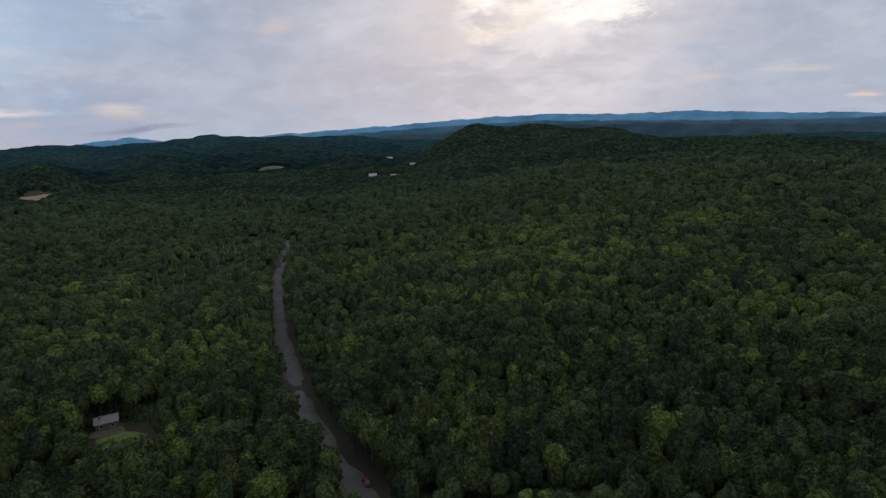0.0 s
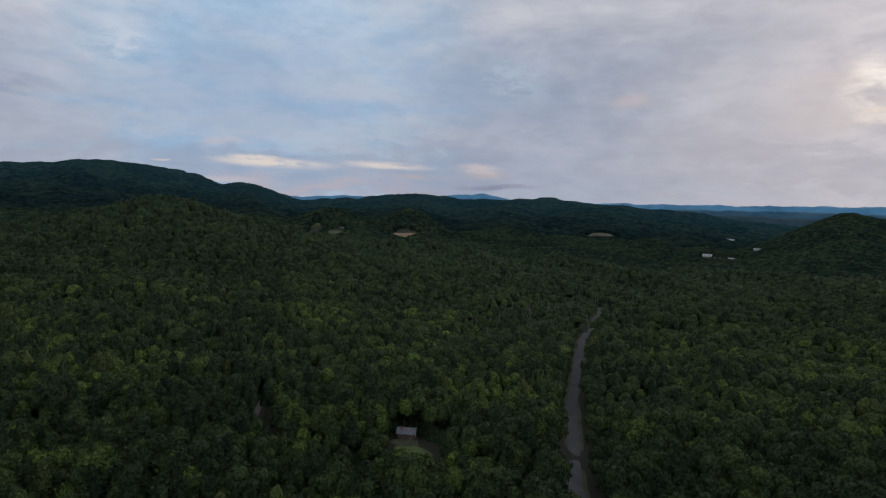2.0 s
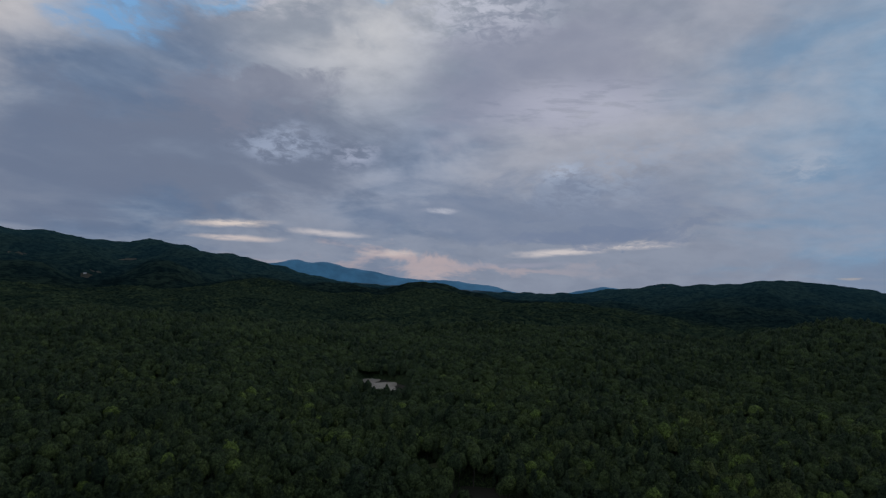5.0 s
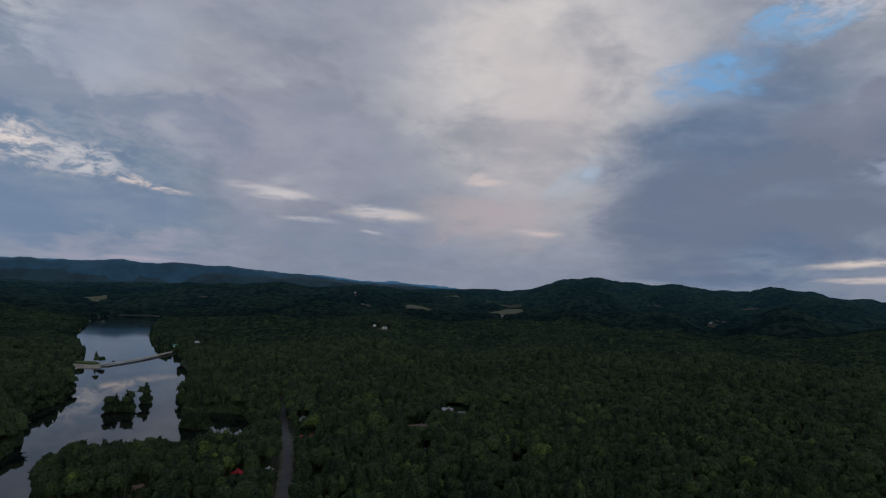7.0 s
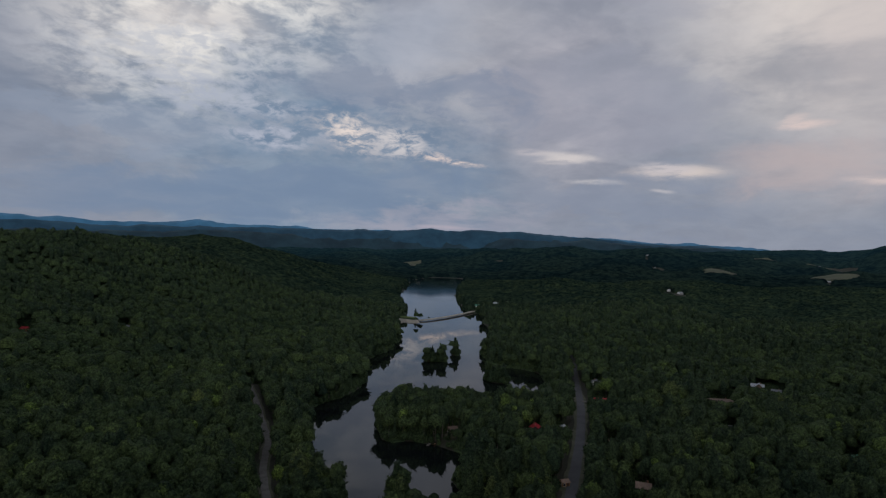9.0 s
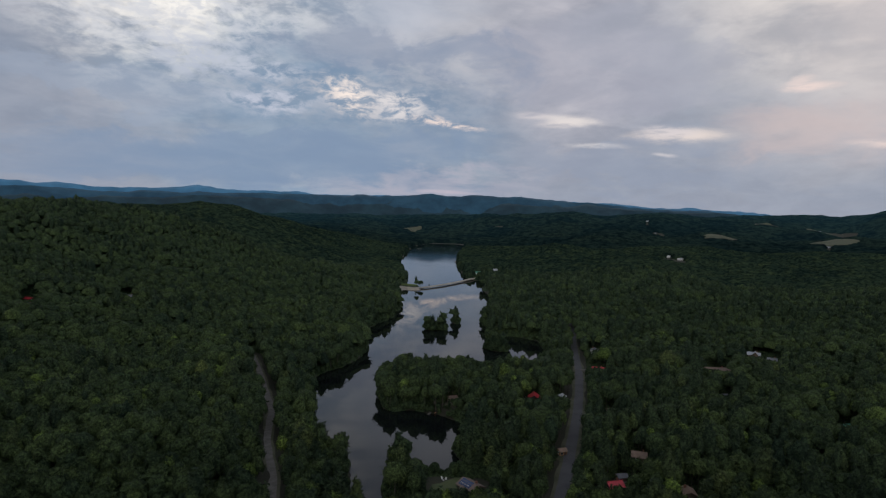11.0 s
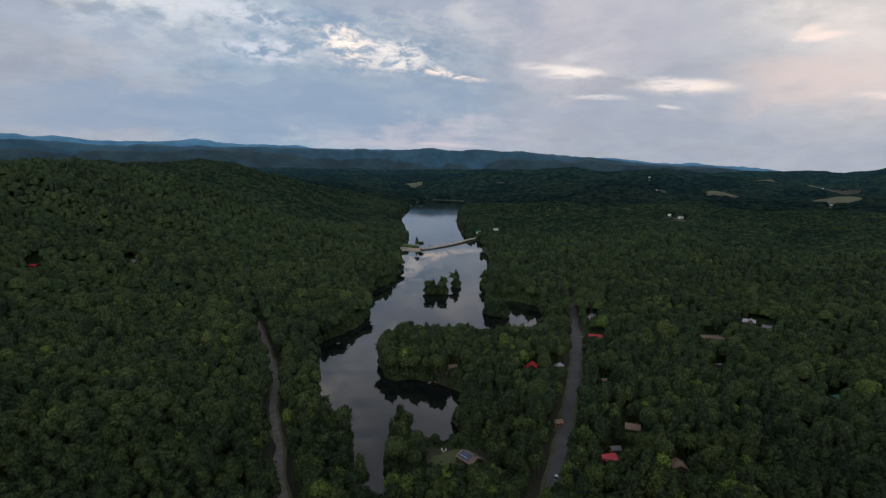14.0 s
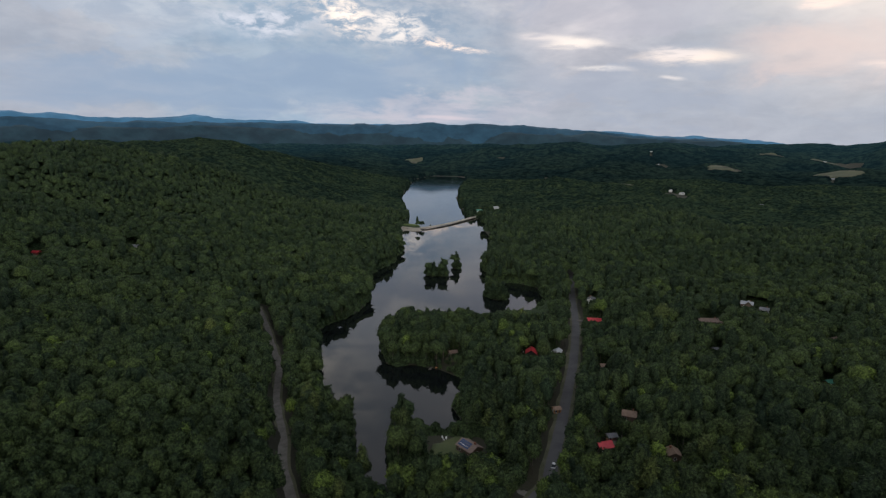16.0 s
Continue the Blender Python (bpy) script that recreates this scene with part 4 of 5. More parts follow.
for i, (cx, cy, ra, rr) in enumerate(FIELDS):
    tan, lawn = i == 4, i in (5, 6)
    patch("field", cx, cy, ra * 0.95, rr * 0.95, -math.degrees(math.atan2(cx, cy)), 1.2, TAN if tan else (GRASS if lawn else HAY),
          "tan ploughed field on a hillside" if tan else ("green meadow on a hillside" if lawn else "pale hay field between woods"), "field", i)
for name, cx, cy, rx, ry, mat, label, category in (
        ("lawn", 9, 241, 12, 12, GRASS, "mown lawn by the lake house", "lawn"), ("lawn", 139, -181, 9, 6, LAWN, "bright green lawn in a forest clearing", "lawn"),
        ("meadow", 262, 4, 17, 12, GRASS, "rough green meadow in the woods", "meadow"), ("meadow", 318, 36, 14, 9, GRASS, "small green meadow in the woods", "meadow"),
        ("gravel_pit", 523, 113, 24, 17, SAND, "bare sandy pit in a forest clearing", "sand pit"), ("sand_bank", 552, 128, 14, 8, SAND, "bare sandy bank in a forest clearing", "sand bank"),
        ("beach", -52, 898, 22, 12, SAND, "narrow sandy beach beside the causeway", "beach"), ("park_lawn", -57, 952, 22, 14, LAWN, "small lawn behind the lake beach", "lawn"),
        ("yard", 252, 453, 14, 9, HAY, "dry grass yard below a house", "yard"), ("yard", 112, 412, 6, 10, GRASS, "roadside grass yard", "yard"), ("gravel_yard", 86, 254, 5, 4, GRAVEL, "pale gravel parking yard", "yard")):
    patch(name, cx, cy, rx, ry, 0, 0.8 if cy > 800 else 0.5, mat, label, category, len(name) + rx)


for i, (hx, hy, length, *rest) in enumerate(HOUSES[1:22]):
    away = math.hypot(hx, hy)
    patch("yard", hx * (1 - 5 / away), hy * (1 - 5 / away), length * 0.75, length * 0.85, 20 * i, 0.45, VERGE, "rough trodden grass yard round a house", "yard", i)


# ---------------------------------------------------------------- trees
BALLS = {}


def ball(level):
    """A unit icosphere as arrays."""
    if level not in BALLS:
        bm = bmesh.new()
        bmesh.ops.create_icosphere(bm, subdivisions=level, radius=1.0)
        bm.verts.ensure_lookup_table()
        v = np.array([q.co[:] for q in bm.verts])
        f = np.array([[q.index for q in p.verts] for p in bm.faces])
        bm.free()
        BALLS[level] = (v, f)
    return BALLS[level]


def dome(sides):
    """A cheap lumpy cap: one top, two rings."""
    k = np.arange(sides)
    ang = k * 2 * math.pi / sides
    r1 = np.stack([np.cos(ang) * 0.72, np.sin(ang) * 0.72, np.full(sides, 0.69)], -1)
    r2 = np.stack([np.cos(ang + 0.4), np.sin(ang + 0.4), np.full(sides, -0.15)], -1)
    v = np.concatenate([[(0, 0, 1.0)], r1, r2])
    n = (k + 1) % sides
    f = np.concatenate([np.stack([0 * k, 1 + k, 1 + n], -1), np.stack([1 + k, 1 + sides + k, 1 + n], -1), np.stack([1 + n, 1 + sides + k, 1 + sides + n], -1)])
    return v, f


def tree_shape(kind, seed, level, leaves, limbs=True, spray=1.0):
    """One tree, 1 m high and standing on 0: verts, faces, material index (0 leaves, 1 bark). Kinds: broad, pine, spruce, snag."""
    rng = np.random.RandomState(seed)
    V, F, I, count = [], [], [], 0

    def add(v, f, mat):
        nonlocal count
        V.append(v)
        F.append(f + count)
        I.append(np.full(len(f), mat))
        count += len(v)

    def limb(a, b, ra, rb, n):
        a, b = np.array(a), np.array(b)
        d = (b - a) / np.linalg.norm(b - a)
        s = np.cross(d, (0.3, 0.5, 0.81))
        s /= np.linalg.norm(s)
        u = np.cross(d, s)
        ang = np.arange(n) * 2 * math.pi / n
        ring = np.cos(ang)[:, None] * s + np.sin(ang)[:, None] * u
        v = np.concatenate([a + ring * ra, b + ring * rb])
        k = np.arange(n)
        f = np.concatenate([np.stack([k, (k + 1) % n, k + n], -1), np.stack([(k + 1) % n, (k + 1) % n + n, k + n], -1)])
        add(v, f, 1)

    lean = rng.uniform(-0.02, 0.02, 2)
    tall = 0.95 if kind in ("spruce", "snag") else (0.85 if kind == "pine" else 0.62)
    if level > 1 or kind == "snag":
        limb((0, 0, 0), (lean[0] * tall, lean[1] * tall, tall), 0.017, 0.005, 6 if limbs else 3)
    if kind == "snag":
        for k in range(9):
            h, a = rng.uniform(0.35, 0.92), rng.uniform(0, 6.28)
            l = 0.16 * (1.1 - h)
            limb((lean[0] * h, lean[1] * h, h), (math.cos(a) * l, math.sin(a) * l, h + l * rng.uniform(-0.1, 0.5)), 0.005, 0.001, 3)
        return np.concatenate(V), np.concatenate(F), np.concatenate(I)
    d, f = dome(7 if level == 1 else 5) if level < 2 else ball(level)
    if level >= 2:
        low = {"broad": -0.22, "pine": -0.6, "spruce": -0.85, "shrub": -0.3}[kind]
        f = f[d[f][:, :, 2].mean(1) > low]
        used, inv = np.unique(f, return_inverse=True)
        d, f = d[used], inv.reshape(-1, 3)
    # boughs: round lobes over the crown
    lobes = {"broad": 15, "pine": 22, "spruce": 18, "shrub": 12}[kind]
    k = np.arange(lobes)
    el = np.arcsin(np.clip(1 - 1.5 * (k + 0.5) / lobes, -1, 1)) + rng.uniform(-0.15, 0.15, lobes)
    az = k * 2.39996 + rng.uniform(-0.35, 0.35, lobes)
    mid = np.stack([np.cos(az) * np.cos(el), np.sin(az) * np.cos(el), np.sin(el)], -1)
    reach = rng.uniform(0.42, 0.72, lobes)
    push = rng.uniform(0.6, 1.25, lobes)
    ang = np.arccos(np.clip(d @ mid.T, -1, 1))
    bulge = (np.sqrt(np.clip(1 - (ang / reach) ** 2, 0, 1)) * push).max(1)
    rough = rng.normal(0, 1, len(d))
    foot = 1.0 if level >= 2 else 0.15
    if kind == "broad":
        r = 0.74 + 0.30 * bulge + 0.035 * rough
        p = d * r[:, None] * np.array([0.232, 0.232, 0.31]) + np.array([0, 0, 0.66])
    elif kind == "shrub":
        r = 0.72 + 0.34 * bulge + 0.05 * rough
        p = d * r[:, None] * np.array([0.40, 0.40, 0.58]) + np.array([0, 0, 0.36])
    elif kind == "pine":
        u = np.clip((d[:, 2] + foot) / (1 + foot), 0, 1)
        r = 0.55 + 0.55 * bulge + 0.09 * rough
        side = 0.195 * np.clip(1.03 - u ** 1.35, 0, 1) ** 0.62 * np.clip(u * 4.0 + 0.45, 0, 1)
        flat = d[:, :2] / np.maximum(np.linalg.norm(d[:, :2], axis=1), 1e-6)[:, None]
        p = np.concatenate([flat * (side * r)[:, None], (0.30 + 0.69 * u + 0.018 * rough)[:, None]], 1)
    else:
        u = np.clip((d[:, 2] + foot) / (1 + foot), 0, 1)
        r = 0.66 + 0.42 * bulge + 0.10 * rough
        flat = d[:, :2] / np.maximum(np.linalg.norm(d[:, :2], axis=1), 1e-6)[:, None]
        p = np.concatenate([flat * (0.175 * (1.0 - u) ** 0.85 * r * np.clip(u * 6 + 0.2, 0, 1))[:, None], (0.12 + 0.88 * u + 0.012 * rough)[:, None]], 1)
    add(p, f, 0)
    if limbs:
        for k in range(0, lobes, 3):
            tip = mid[k] * np.array([0.17, 0.17, 0.2]) + np.array([0, 0, 0.62])
            limb((0, 0, max(0.3, tip[2] - 0.25)), tuple(tip), 0.006, 0.002, 3)
    # loose sprays that break the outline
    top = np.flatnonzero(d[:, 2] > -0.35)
    for k in range(leaves):
        c = p[top[rng.randint(len(top))]]
        out = c - np.array([0, 0, 0.5])
        out /= np.linalg.norm(out)
        c = c + rng.normal(0, 0.02, 3) + out * rng.uniform(-0.006, 0.010)
        t = rng.normal(size=(3, 3)) * rng.uniform(0.018, 0.034) * spray
        if kind != "broad":
            t = t * np.array([1.25, 1.25, 0.55])
        n = np.cross(t[1] - t[0], t[2] - t[0])
        if np.dot(n, out) < 0:
            t = t[::-1]
        add(c + t, np.array([[0, 1, 2]]), 0)
    return np.concatenate(V), np.concatenate(F), np.concatenate(I)


def spread(shapes, pos, height, wide, turn, pick, tint):
    """Copies of tree shapes, joined into arrays."""
    V, F, I, T, base = [], [], [], [], 0
    for s, (v, f, idx) in enumerate(shapes):
        w = np.flatnonzero(pick == s)
        if not len(w):
            continue
        c, sn = np.cos(turn[w])[:, None], np.sin(turn[w])[:, None]
        hx = (height[w] * wide[w])[:, None]
        x = (v[None, :, 0] * c - v[None, :, 1] * sn) * hx + pos[w, 0:1]
        y = (v[None, :, 0] * sn + v[None, :, 1] * c) * hx + pos[w, 1:2]
        z = v[None, :, 2] * height[w][:, None] + pos[w, 2:3]
        V.append(np.stack([x, y, z], -1).reshape(-1, 3))
        F.append((f[None] + (np.arange(len(w)) * len(v))[:, None, None] + base).reshape(-1, 3))
        I.append(np.tile(idx, len(w)))
        T.append(np.repeat(tint[w], len(v)))
        base += len(w) * len(v)
    return np.concatenate(V), np.concatenate(F), np.concatenate(I), np.concatenate(T)


def sites(step, r0, r1, az0, az1, seed, edge=1.2):
    """Tree places on a jittered grid within a ring sector, clear of water, roads and yards."""
    rng = np.random.RandomState(seed)
    n = int(r1 / step) + 2
    gx, gy = np.meshgrid(np.arange(-n, n + 1) * step, np.arange(-n, n + 1) * step)
    x = (gx + rng.uniform(-0.46, 0.46, gx.shape) * step).ravel()
    y = (gy + rng.uniform(-0.46, 0.46, gy.shape) * step).ravel()
    r, az = np.hypot(x, y), np.degrees(np.arctan2(x, y))
    az = np.where(az < -90, az + 360, az)
    ok = (r >= r0) & (r < r1) & (az > az0) & (az < az1)
    x, y = x[ok], y[ok]
    ok = (shore(x, y) > edge) & (clearing_mask(x, y) > 0) & (far_clear(x, y) > 0)
    x, y = x[ok], y[ok]
    return x, y, rng


def bog(x, y):
    """The wet bottom with thin and dying trees beside the road."""
    return np.hypot((x - 232) / 58, (y + 500) / 140) < 1


def wood_kind(x, y, rng):
    """Share of conifers: more along the shore and in some stands."""
    stand = waves(x, y, 160, 21) * 0.6 + waves(x, y, 60, 22) * 0.4
    az = np.degrees(np.arctan2(x, y))
    soft = 0.15 + 0.24 * stand + 0.20 * np.exp(-np.clip(shore(x, y), 0, 200) / 18.0) + np.where((az > 4) & (az < 62), 0.20, 0) + np.where((az > 95) & (az < 130), 0.2, 0)
    u = rng.uniform(0, 1, len(x))
    return np.where(u < soft * 0.82, 1, np.where(u < soft, 2, 0))


def tree_values(x, y, rng):
    kind = wood_kind(x, y, rng)
    height = rng.normal(1, 0.11, len(x)) * np.choose(kind, (14.0, 17.0, 14.5))
    height = np.minimum(np.clip(height, 7, 24) * (1 - 0.22 * bog(x, y)), yard_limit(x, y))
    stand = waves(x, y, 120, 24) * 0.6 + waves(x, y, 45, 26) * 0.4
    height = height * (1 + 0.16 * waves(x, y, 38, 33) + 0.10 * waves(x, y, 95, 34))
    height = np.minimum(height, yard_limit(x, y))
    az = np.degrees(np.arctan2(x, y))
    az = np.where(az < -90, az + 360, az)
    # brightness put into the leaf tint by heading, to make up for exposure
    tint_lift = np.interp(az, (-40, -12, -4, 40, 80, 100, 145, 165, 172, 215), (0.07, 0.10, 0.08, 0.12, 0.08, 0.28, 0.26, 0.14, 0.18, 0.20))
    # a yellow-green stand on the southern hill
    tint_lift = tint_lift + 0.22 * np.exp(-(np.hypot((x + 40) / 130, (y + 480) / 150)) ** 2)
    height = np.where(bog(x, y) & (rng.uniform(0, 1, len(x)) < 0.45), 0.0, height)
    tint = np.clip(0.40 + tint_lift + 0.34 * stand + rng.normal(0, 0.17, len(x)), 0.01, 0.99)
    return kind, height, rng.uniform(0.74, 1.02, len(x)) + np.where(rng.uniform(0, 1, len(x)) < 0.3, rng.uniform(0.1, 0.4, len(x)), 0.0), rng.uniform(0, 6.28, len(x)), tint


def in_stretch(x, y):
    """The two stretches of wood that are nearest to the way: by the lake road's foot and along the road south."""
    r = np.hypot(x, y)
    return ((r < 222) & (x > -70) & (x < 90) & (y > 120)) | ((r < 168) & (y < -110) & (x > -60) & (x < 110))


def forest(name, step, r0, r1, az0, az1, seed, detail, label, skip=None):
    x, y, rng = sites(step, r0, r1, az0, az1, seed)
    kind, height, wide, turn, tint = tree_values(x, y, rng)
    keep = (height > 2.5) if skip is None else (height > 2.5) & ~skip(x, y)
    # tint darkens with distance, in place of shaded gaps that simpler crowns lack
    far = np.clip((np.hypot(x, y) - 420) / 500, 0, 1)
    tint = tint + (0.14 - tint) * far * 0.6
    wide = wide * (1 + 0.45 * np.clip((np.hypot(x, y) - 260) / 300, 0, 1))
    pos = np.stack([x, y, land(x, y) - 0.2], -1)
    for k, (species, mats) in enumerate((("broad", [LEAF, BARK]), ("pine", [NEEDLE, BARK]), ("spruce", [NEEDLE, BARK]))):
        w = np.flatnonzero((kind == k) & keep)
        if not len(w):
            continue
        level, leaves, limbs, variants = detail
        shapes = [tree_shape(species, 100 * k + s + seed, level, leaves, limbs, 1.0 if level > 1 else 1.7) for s in range(variants)]
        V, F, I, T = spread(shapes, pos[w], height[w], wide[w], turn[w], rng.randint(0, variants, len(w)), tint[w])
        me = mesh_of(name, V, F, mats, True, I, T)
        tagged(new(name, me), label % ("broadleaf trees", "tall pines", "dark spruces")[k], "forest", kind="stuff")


def unseen(x, y):
    """The ground right under the way, which the camera never looks down on."""
    r, az = np.hypot(x, y), np.degrees(np.arctan2(x, y))
    az = np.where(az < -90, az + 360, az)
    edge = np.interp(az, (-46, -20, 25, 40, 60, 95, 120, 150, 165, 200, 222), (215, 188, 186, 215, 240, 205, 175, 150, 138, 138, 150))
    return r < edge


NEAR_R = 275.0
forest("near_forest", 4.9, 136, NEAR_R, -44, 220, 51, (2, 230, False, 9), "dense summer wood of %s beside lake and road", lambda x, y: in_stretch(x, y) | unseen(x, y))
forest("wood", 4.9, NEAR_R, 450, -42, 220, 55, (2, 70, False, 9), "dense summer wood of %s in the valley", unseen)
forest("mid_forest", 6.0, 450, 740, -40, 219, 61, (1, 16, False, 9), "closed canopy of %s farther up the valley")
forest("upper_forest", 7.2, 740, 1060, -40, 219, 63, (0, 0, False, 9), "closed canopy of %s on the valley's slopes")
# the wood under and behind the way
forest("rear_forest", 7.2, 8, 245, -90, 270, 67, (0, 0, False, 5), "wood of %s below the way", lambda x, y: ~unseen(x, y))
forest("rear_forest", 7.4, 240, 430, 221, 270, 68, (0, 0, False, 5), "wood of %s west of the road")
forest("rear_forest", 7.4, 240, 430, -90, -45, 69, (0, 0, False, 5), "wood of %s west of the lake")


def shore_shrubs():
    """Bushes and low boughs that hang over the water's edge."""
    x, y, rng = sites(2.7, 180, 760, -30, 20, 71, 0.1)
    d = shore(x, y)
    w = np.flatnonzero((d < 5.0) & ~unseen(x, y))
    height = rng.uniform(3.0, 7.0, len(w))
    pos = np.stack([x[w], y[w], land(x[w], y[w]) - 0.4], -1)
    shapes = [tree_shape("shrub", 400 + s, 2, 10, False) for s in range(6)]
    V, F, I, T = spread(shapes, pos, height, rng.uniform(0.7, 1.0, len(w)), rng.uniform(0, 6.28, len(w)), rng.randint(0, 6, len(w)), rng.uniform(0.05, 0.5, len(w)))
    tagged(new("shore_shrubs", mesh_of("shore_shrubs", V, F, [LEAF, BARK], True, I, T)), "dark bushes leaning over the lake shore", "bushes", kind="stuff")


shore_shrubs()


def near_trees():
    """The nearest trees, each a thing with trunk and crown."""
    x, y, rng = sites(4.9, 136, NEAR_R, -44, 220, 51)
    kind, height, wide, turn, tint = tree_values(x, y, rng)
    w = np.flatnonzero(in_stretch(x, y) & ~unseen(x, y) & (height > 4.5))
    protos = {}
    names = ("broadleaf_tree", "pine_tree", "spruce_tree")
    labels = ("broadleaf tree in full dark green summer leaf", "tall pine with open layered green boughs", "narrow dark green pointed spruce tree")
    for k, species in enumerate(("broad", "pine", "spruce")):
        for s in range(4):
            V, F, I = tree_shape(species, 700 + 10 * k + s, 4, 330, True)
            mats = [LEAF if k == 0 else NEEDLE, BARK]
            pieces = []
            for want in (1, 0):
                f = F[I == want]
                used, inv = np.unique(f, return_inverse=True)
                pieces.append(mesh_of(("crown", "trunk")[want], V[used], inv.reshape(-1, 3), [mats[want]], True, None, np.full(len(used), -1.0)))
            root = new(names[k])
            tagged(root, labels[k], "tree", "trees of the near wood")
            part("trunk", pieces[0], None, root)
            part("crown", pieces[1], None, root)
            protos[k, s] = root
    first = set()
    for i in w:
        k, s = int(kind[i]), int(rng.randint(4))
        m = Matrix.Translation((x[i], y[i], float(land(x[i], y[i])) - 0.2)) @ Matrix.Rotation(turn[i], 4, "Z")
        m = m @ Matrix.Diagonal((height[i] * wide[i], height[i] * wide[i], height[i], 1))
        if (k, s) not in first:
            first.add((k, s))
            protos[k, s].matrix_basis = m
        else:
            made = copy_thing(protos[k, s], Matrix.Identity(4))
            made.matrix_basis = m
    for key, root in protos.items():
        if key not in first:
            for o in list(root.children_recursive) + [root]:
                bpy.data.objects.remove(o)


near_trees()


# ---------------------------------------------------------------- houses
def boards(name, a, b):
    """Painted or bare boards, laid across."""

    def build(g, s):
        p = g.add("ShaderNodeTexCoord").outputs["Object"]
        xyz = g.add("ShaderNodeSeparateXYZ")
        g.l.new(p, xyz.inputs[0])
        row = g.math("FRACT", g.math("MULTIPLY", xyz.outputs[2], 5.0))
        n = g.noise(p, 1.3, 4.0)
        g.put(s.inputs["Base Color"], g.mix(n, (*a, 1), (*b, 1)))
        bump(g, s, g.ramp(row, 0.0, 0.15), 0.5, 0.03)

    return material(name, build, 0.75)


def roofing(name, a, b, rough, metal=0.0, seams=2.2):
    def build(g, s):
        p = g.add("ShaderNodeTexCoord").outputs["Object"]
        xyz = g.add("ShaderNodeSeparateXYZ")
        g.l.new(p, xyz.inputs[0])
        line = g.math("FRACT", g.math("MULTIPLY", xyz.outputs[0], seams))
        n = g.math("ADD", g.math("MULTIPLY", g.noise(p, 0.7, 4.0), 0.6), g.math("MULTIPLY", g.noise(p, 7.0, 3.0), 0.4))
        g.put(s.inputs["Base Color"], g.mix(g.ramp(n, 0.35, 0.65), (*a, 1), (*b, 1)))
        bump(g, s, g.ramp(line, 0.0, 0.12), 0.5, 0.03)

    return material(name, build, rough, metal)


WALLS = {"wood": boards("brown_siding", (0.10, 0.07, 0.05), (0.17, 0.12, 0.09)), "dark": boards("dark_siding", (0.04, 0.035, 0.035), (0.08, 0.07, 0.065)),
         "white": boards("white_siding", (0.62, 0.62, 0.62), (0.78, 0.78, 0.77)), "orange": boards("orange_pine_boards", (0.34, 0.17, 0.07), (0.45, 0.25, 0.11)),
         "red": boards("barn_red_boards", (0.22, 0.05, 0.04), (0.33, 0.08, 0.06))}
ROOFS = {"red": roofing("red_metal_roof", (0.52, 0.035, 0.05), (0.66, 0.06, 0.075), 0.45), "brown": roofing("brown_shingles", (0.15, 0.105, 0.085), (0.22, 0.16, 0.13), 0.9, 0.0, 0.9),
         "tan": roofing("tan_shingles", (0.24, 0.165, 0.12), (0.33, 0.235, 0.175), 0.9, 0.0, 0.9), "grey": roofing("grey_shingles", (0.15, 0.155, 0.165), (0.22, 0.225, 0.24), 0.9, 0.0, 0.9),
         "pale": roofing("pale_metal_roof", (0.32, 0.345, 0.38), (0.43, 0.455, 0.48), 0.5), "green": roofing("green_metal_roof", (0.05, 0.20, 0.14), (0.07, 0.27, 0.19), 0.5)}
ROOF_WORDS = {"red": "red metal roof", "brown": "brown shingle roof", "tan": "weathered tan shingle roof", "grey": "grey shingle roof", "pale": "pale grey metal roof", "green": "green metal roof"}
WALL_WORDS = {"wood": "brown wooden", "dark": "dark sided", "white": "white sided", "orange": "orange pine", "red": "barn red"}
TRIM = mottled("white_trim", (0.68, 0.68, 0.66), (0.80, 0.80, 0.78), 1.0, 0.6)
BRICK = mottled("chimney_brick", (0.20, 0.09, 0.06), (0.32, 0.15, 0.10), 3.0)
CONCRETE = mottled("concrete", (0.28, 0.27, 0.26), (0.38, 0.37, 0.35), 1.0)
DOOR = mottled("painted_door", (0.10, 0.06, 0.05), (0.15, 0.09, 0.07), 1.0, 0.5)


def glass_build(g, s):
    s.inputs["Base Color"].default_value = (0.02, 0.025, 0.03, 1)


GLASS = material("window_glass", glass_build, 0.06)
PANEL = material("solar_cell", lambda g, s: g.put(s.inputs["Base Color"], (0.03, 0.06, 0.14, 1)), 0.12)


def box(bm, x0, x1, y0, y1, z0, z1):
    v = [bm.verts.new((x, y, z)) for z in (z0, z1) for y in (y0, y1) for x in (x0, x1)]
    for f in ((0, 2, 3, 1), (4, 5, 7, 6), (0, 1, 5, 4), (2, 6, 7, 3), (0, 4, 6, 2), (1, 3, 7, 5)):
        bm.faces.new([v[i] for i in f])
    return bm


def slab(bm, corners, thick):
    """A flat piece with thickness over four corners."""
    c = [Vector(p) for p in corners]
    n = (c[1] - c[0]).cross(c[3] - c[0]).normalized() * thick
    low, high = [bm.verts.new(p) for p in c], [bm.verts.new(p + n) for p in c]
    bm.faces.new(low[::-1])
    bm.faces.new(high)
    for i in range(4):
        bm.faces.new((low[i], low[(i + 1) % 4], high[(i + 1) % 4], high[i]))
    return bm


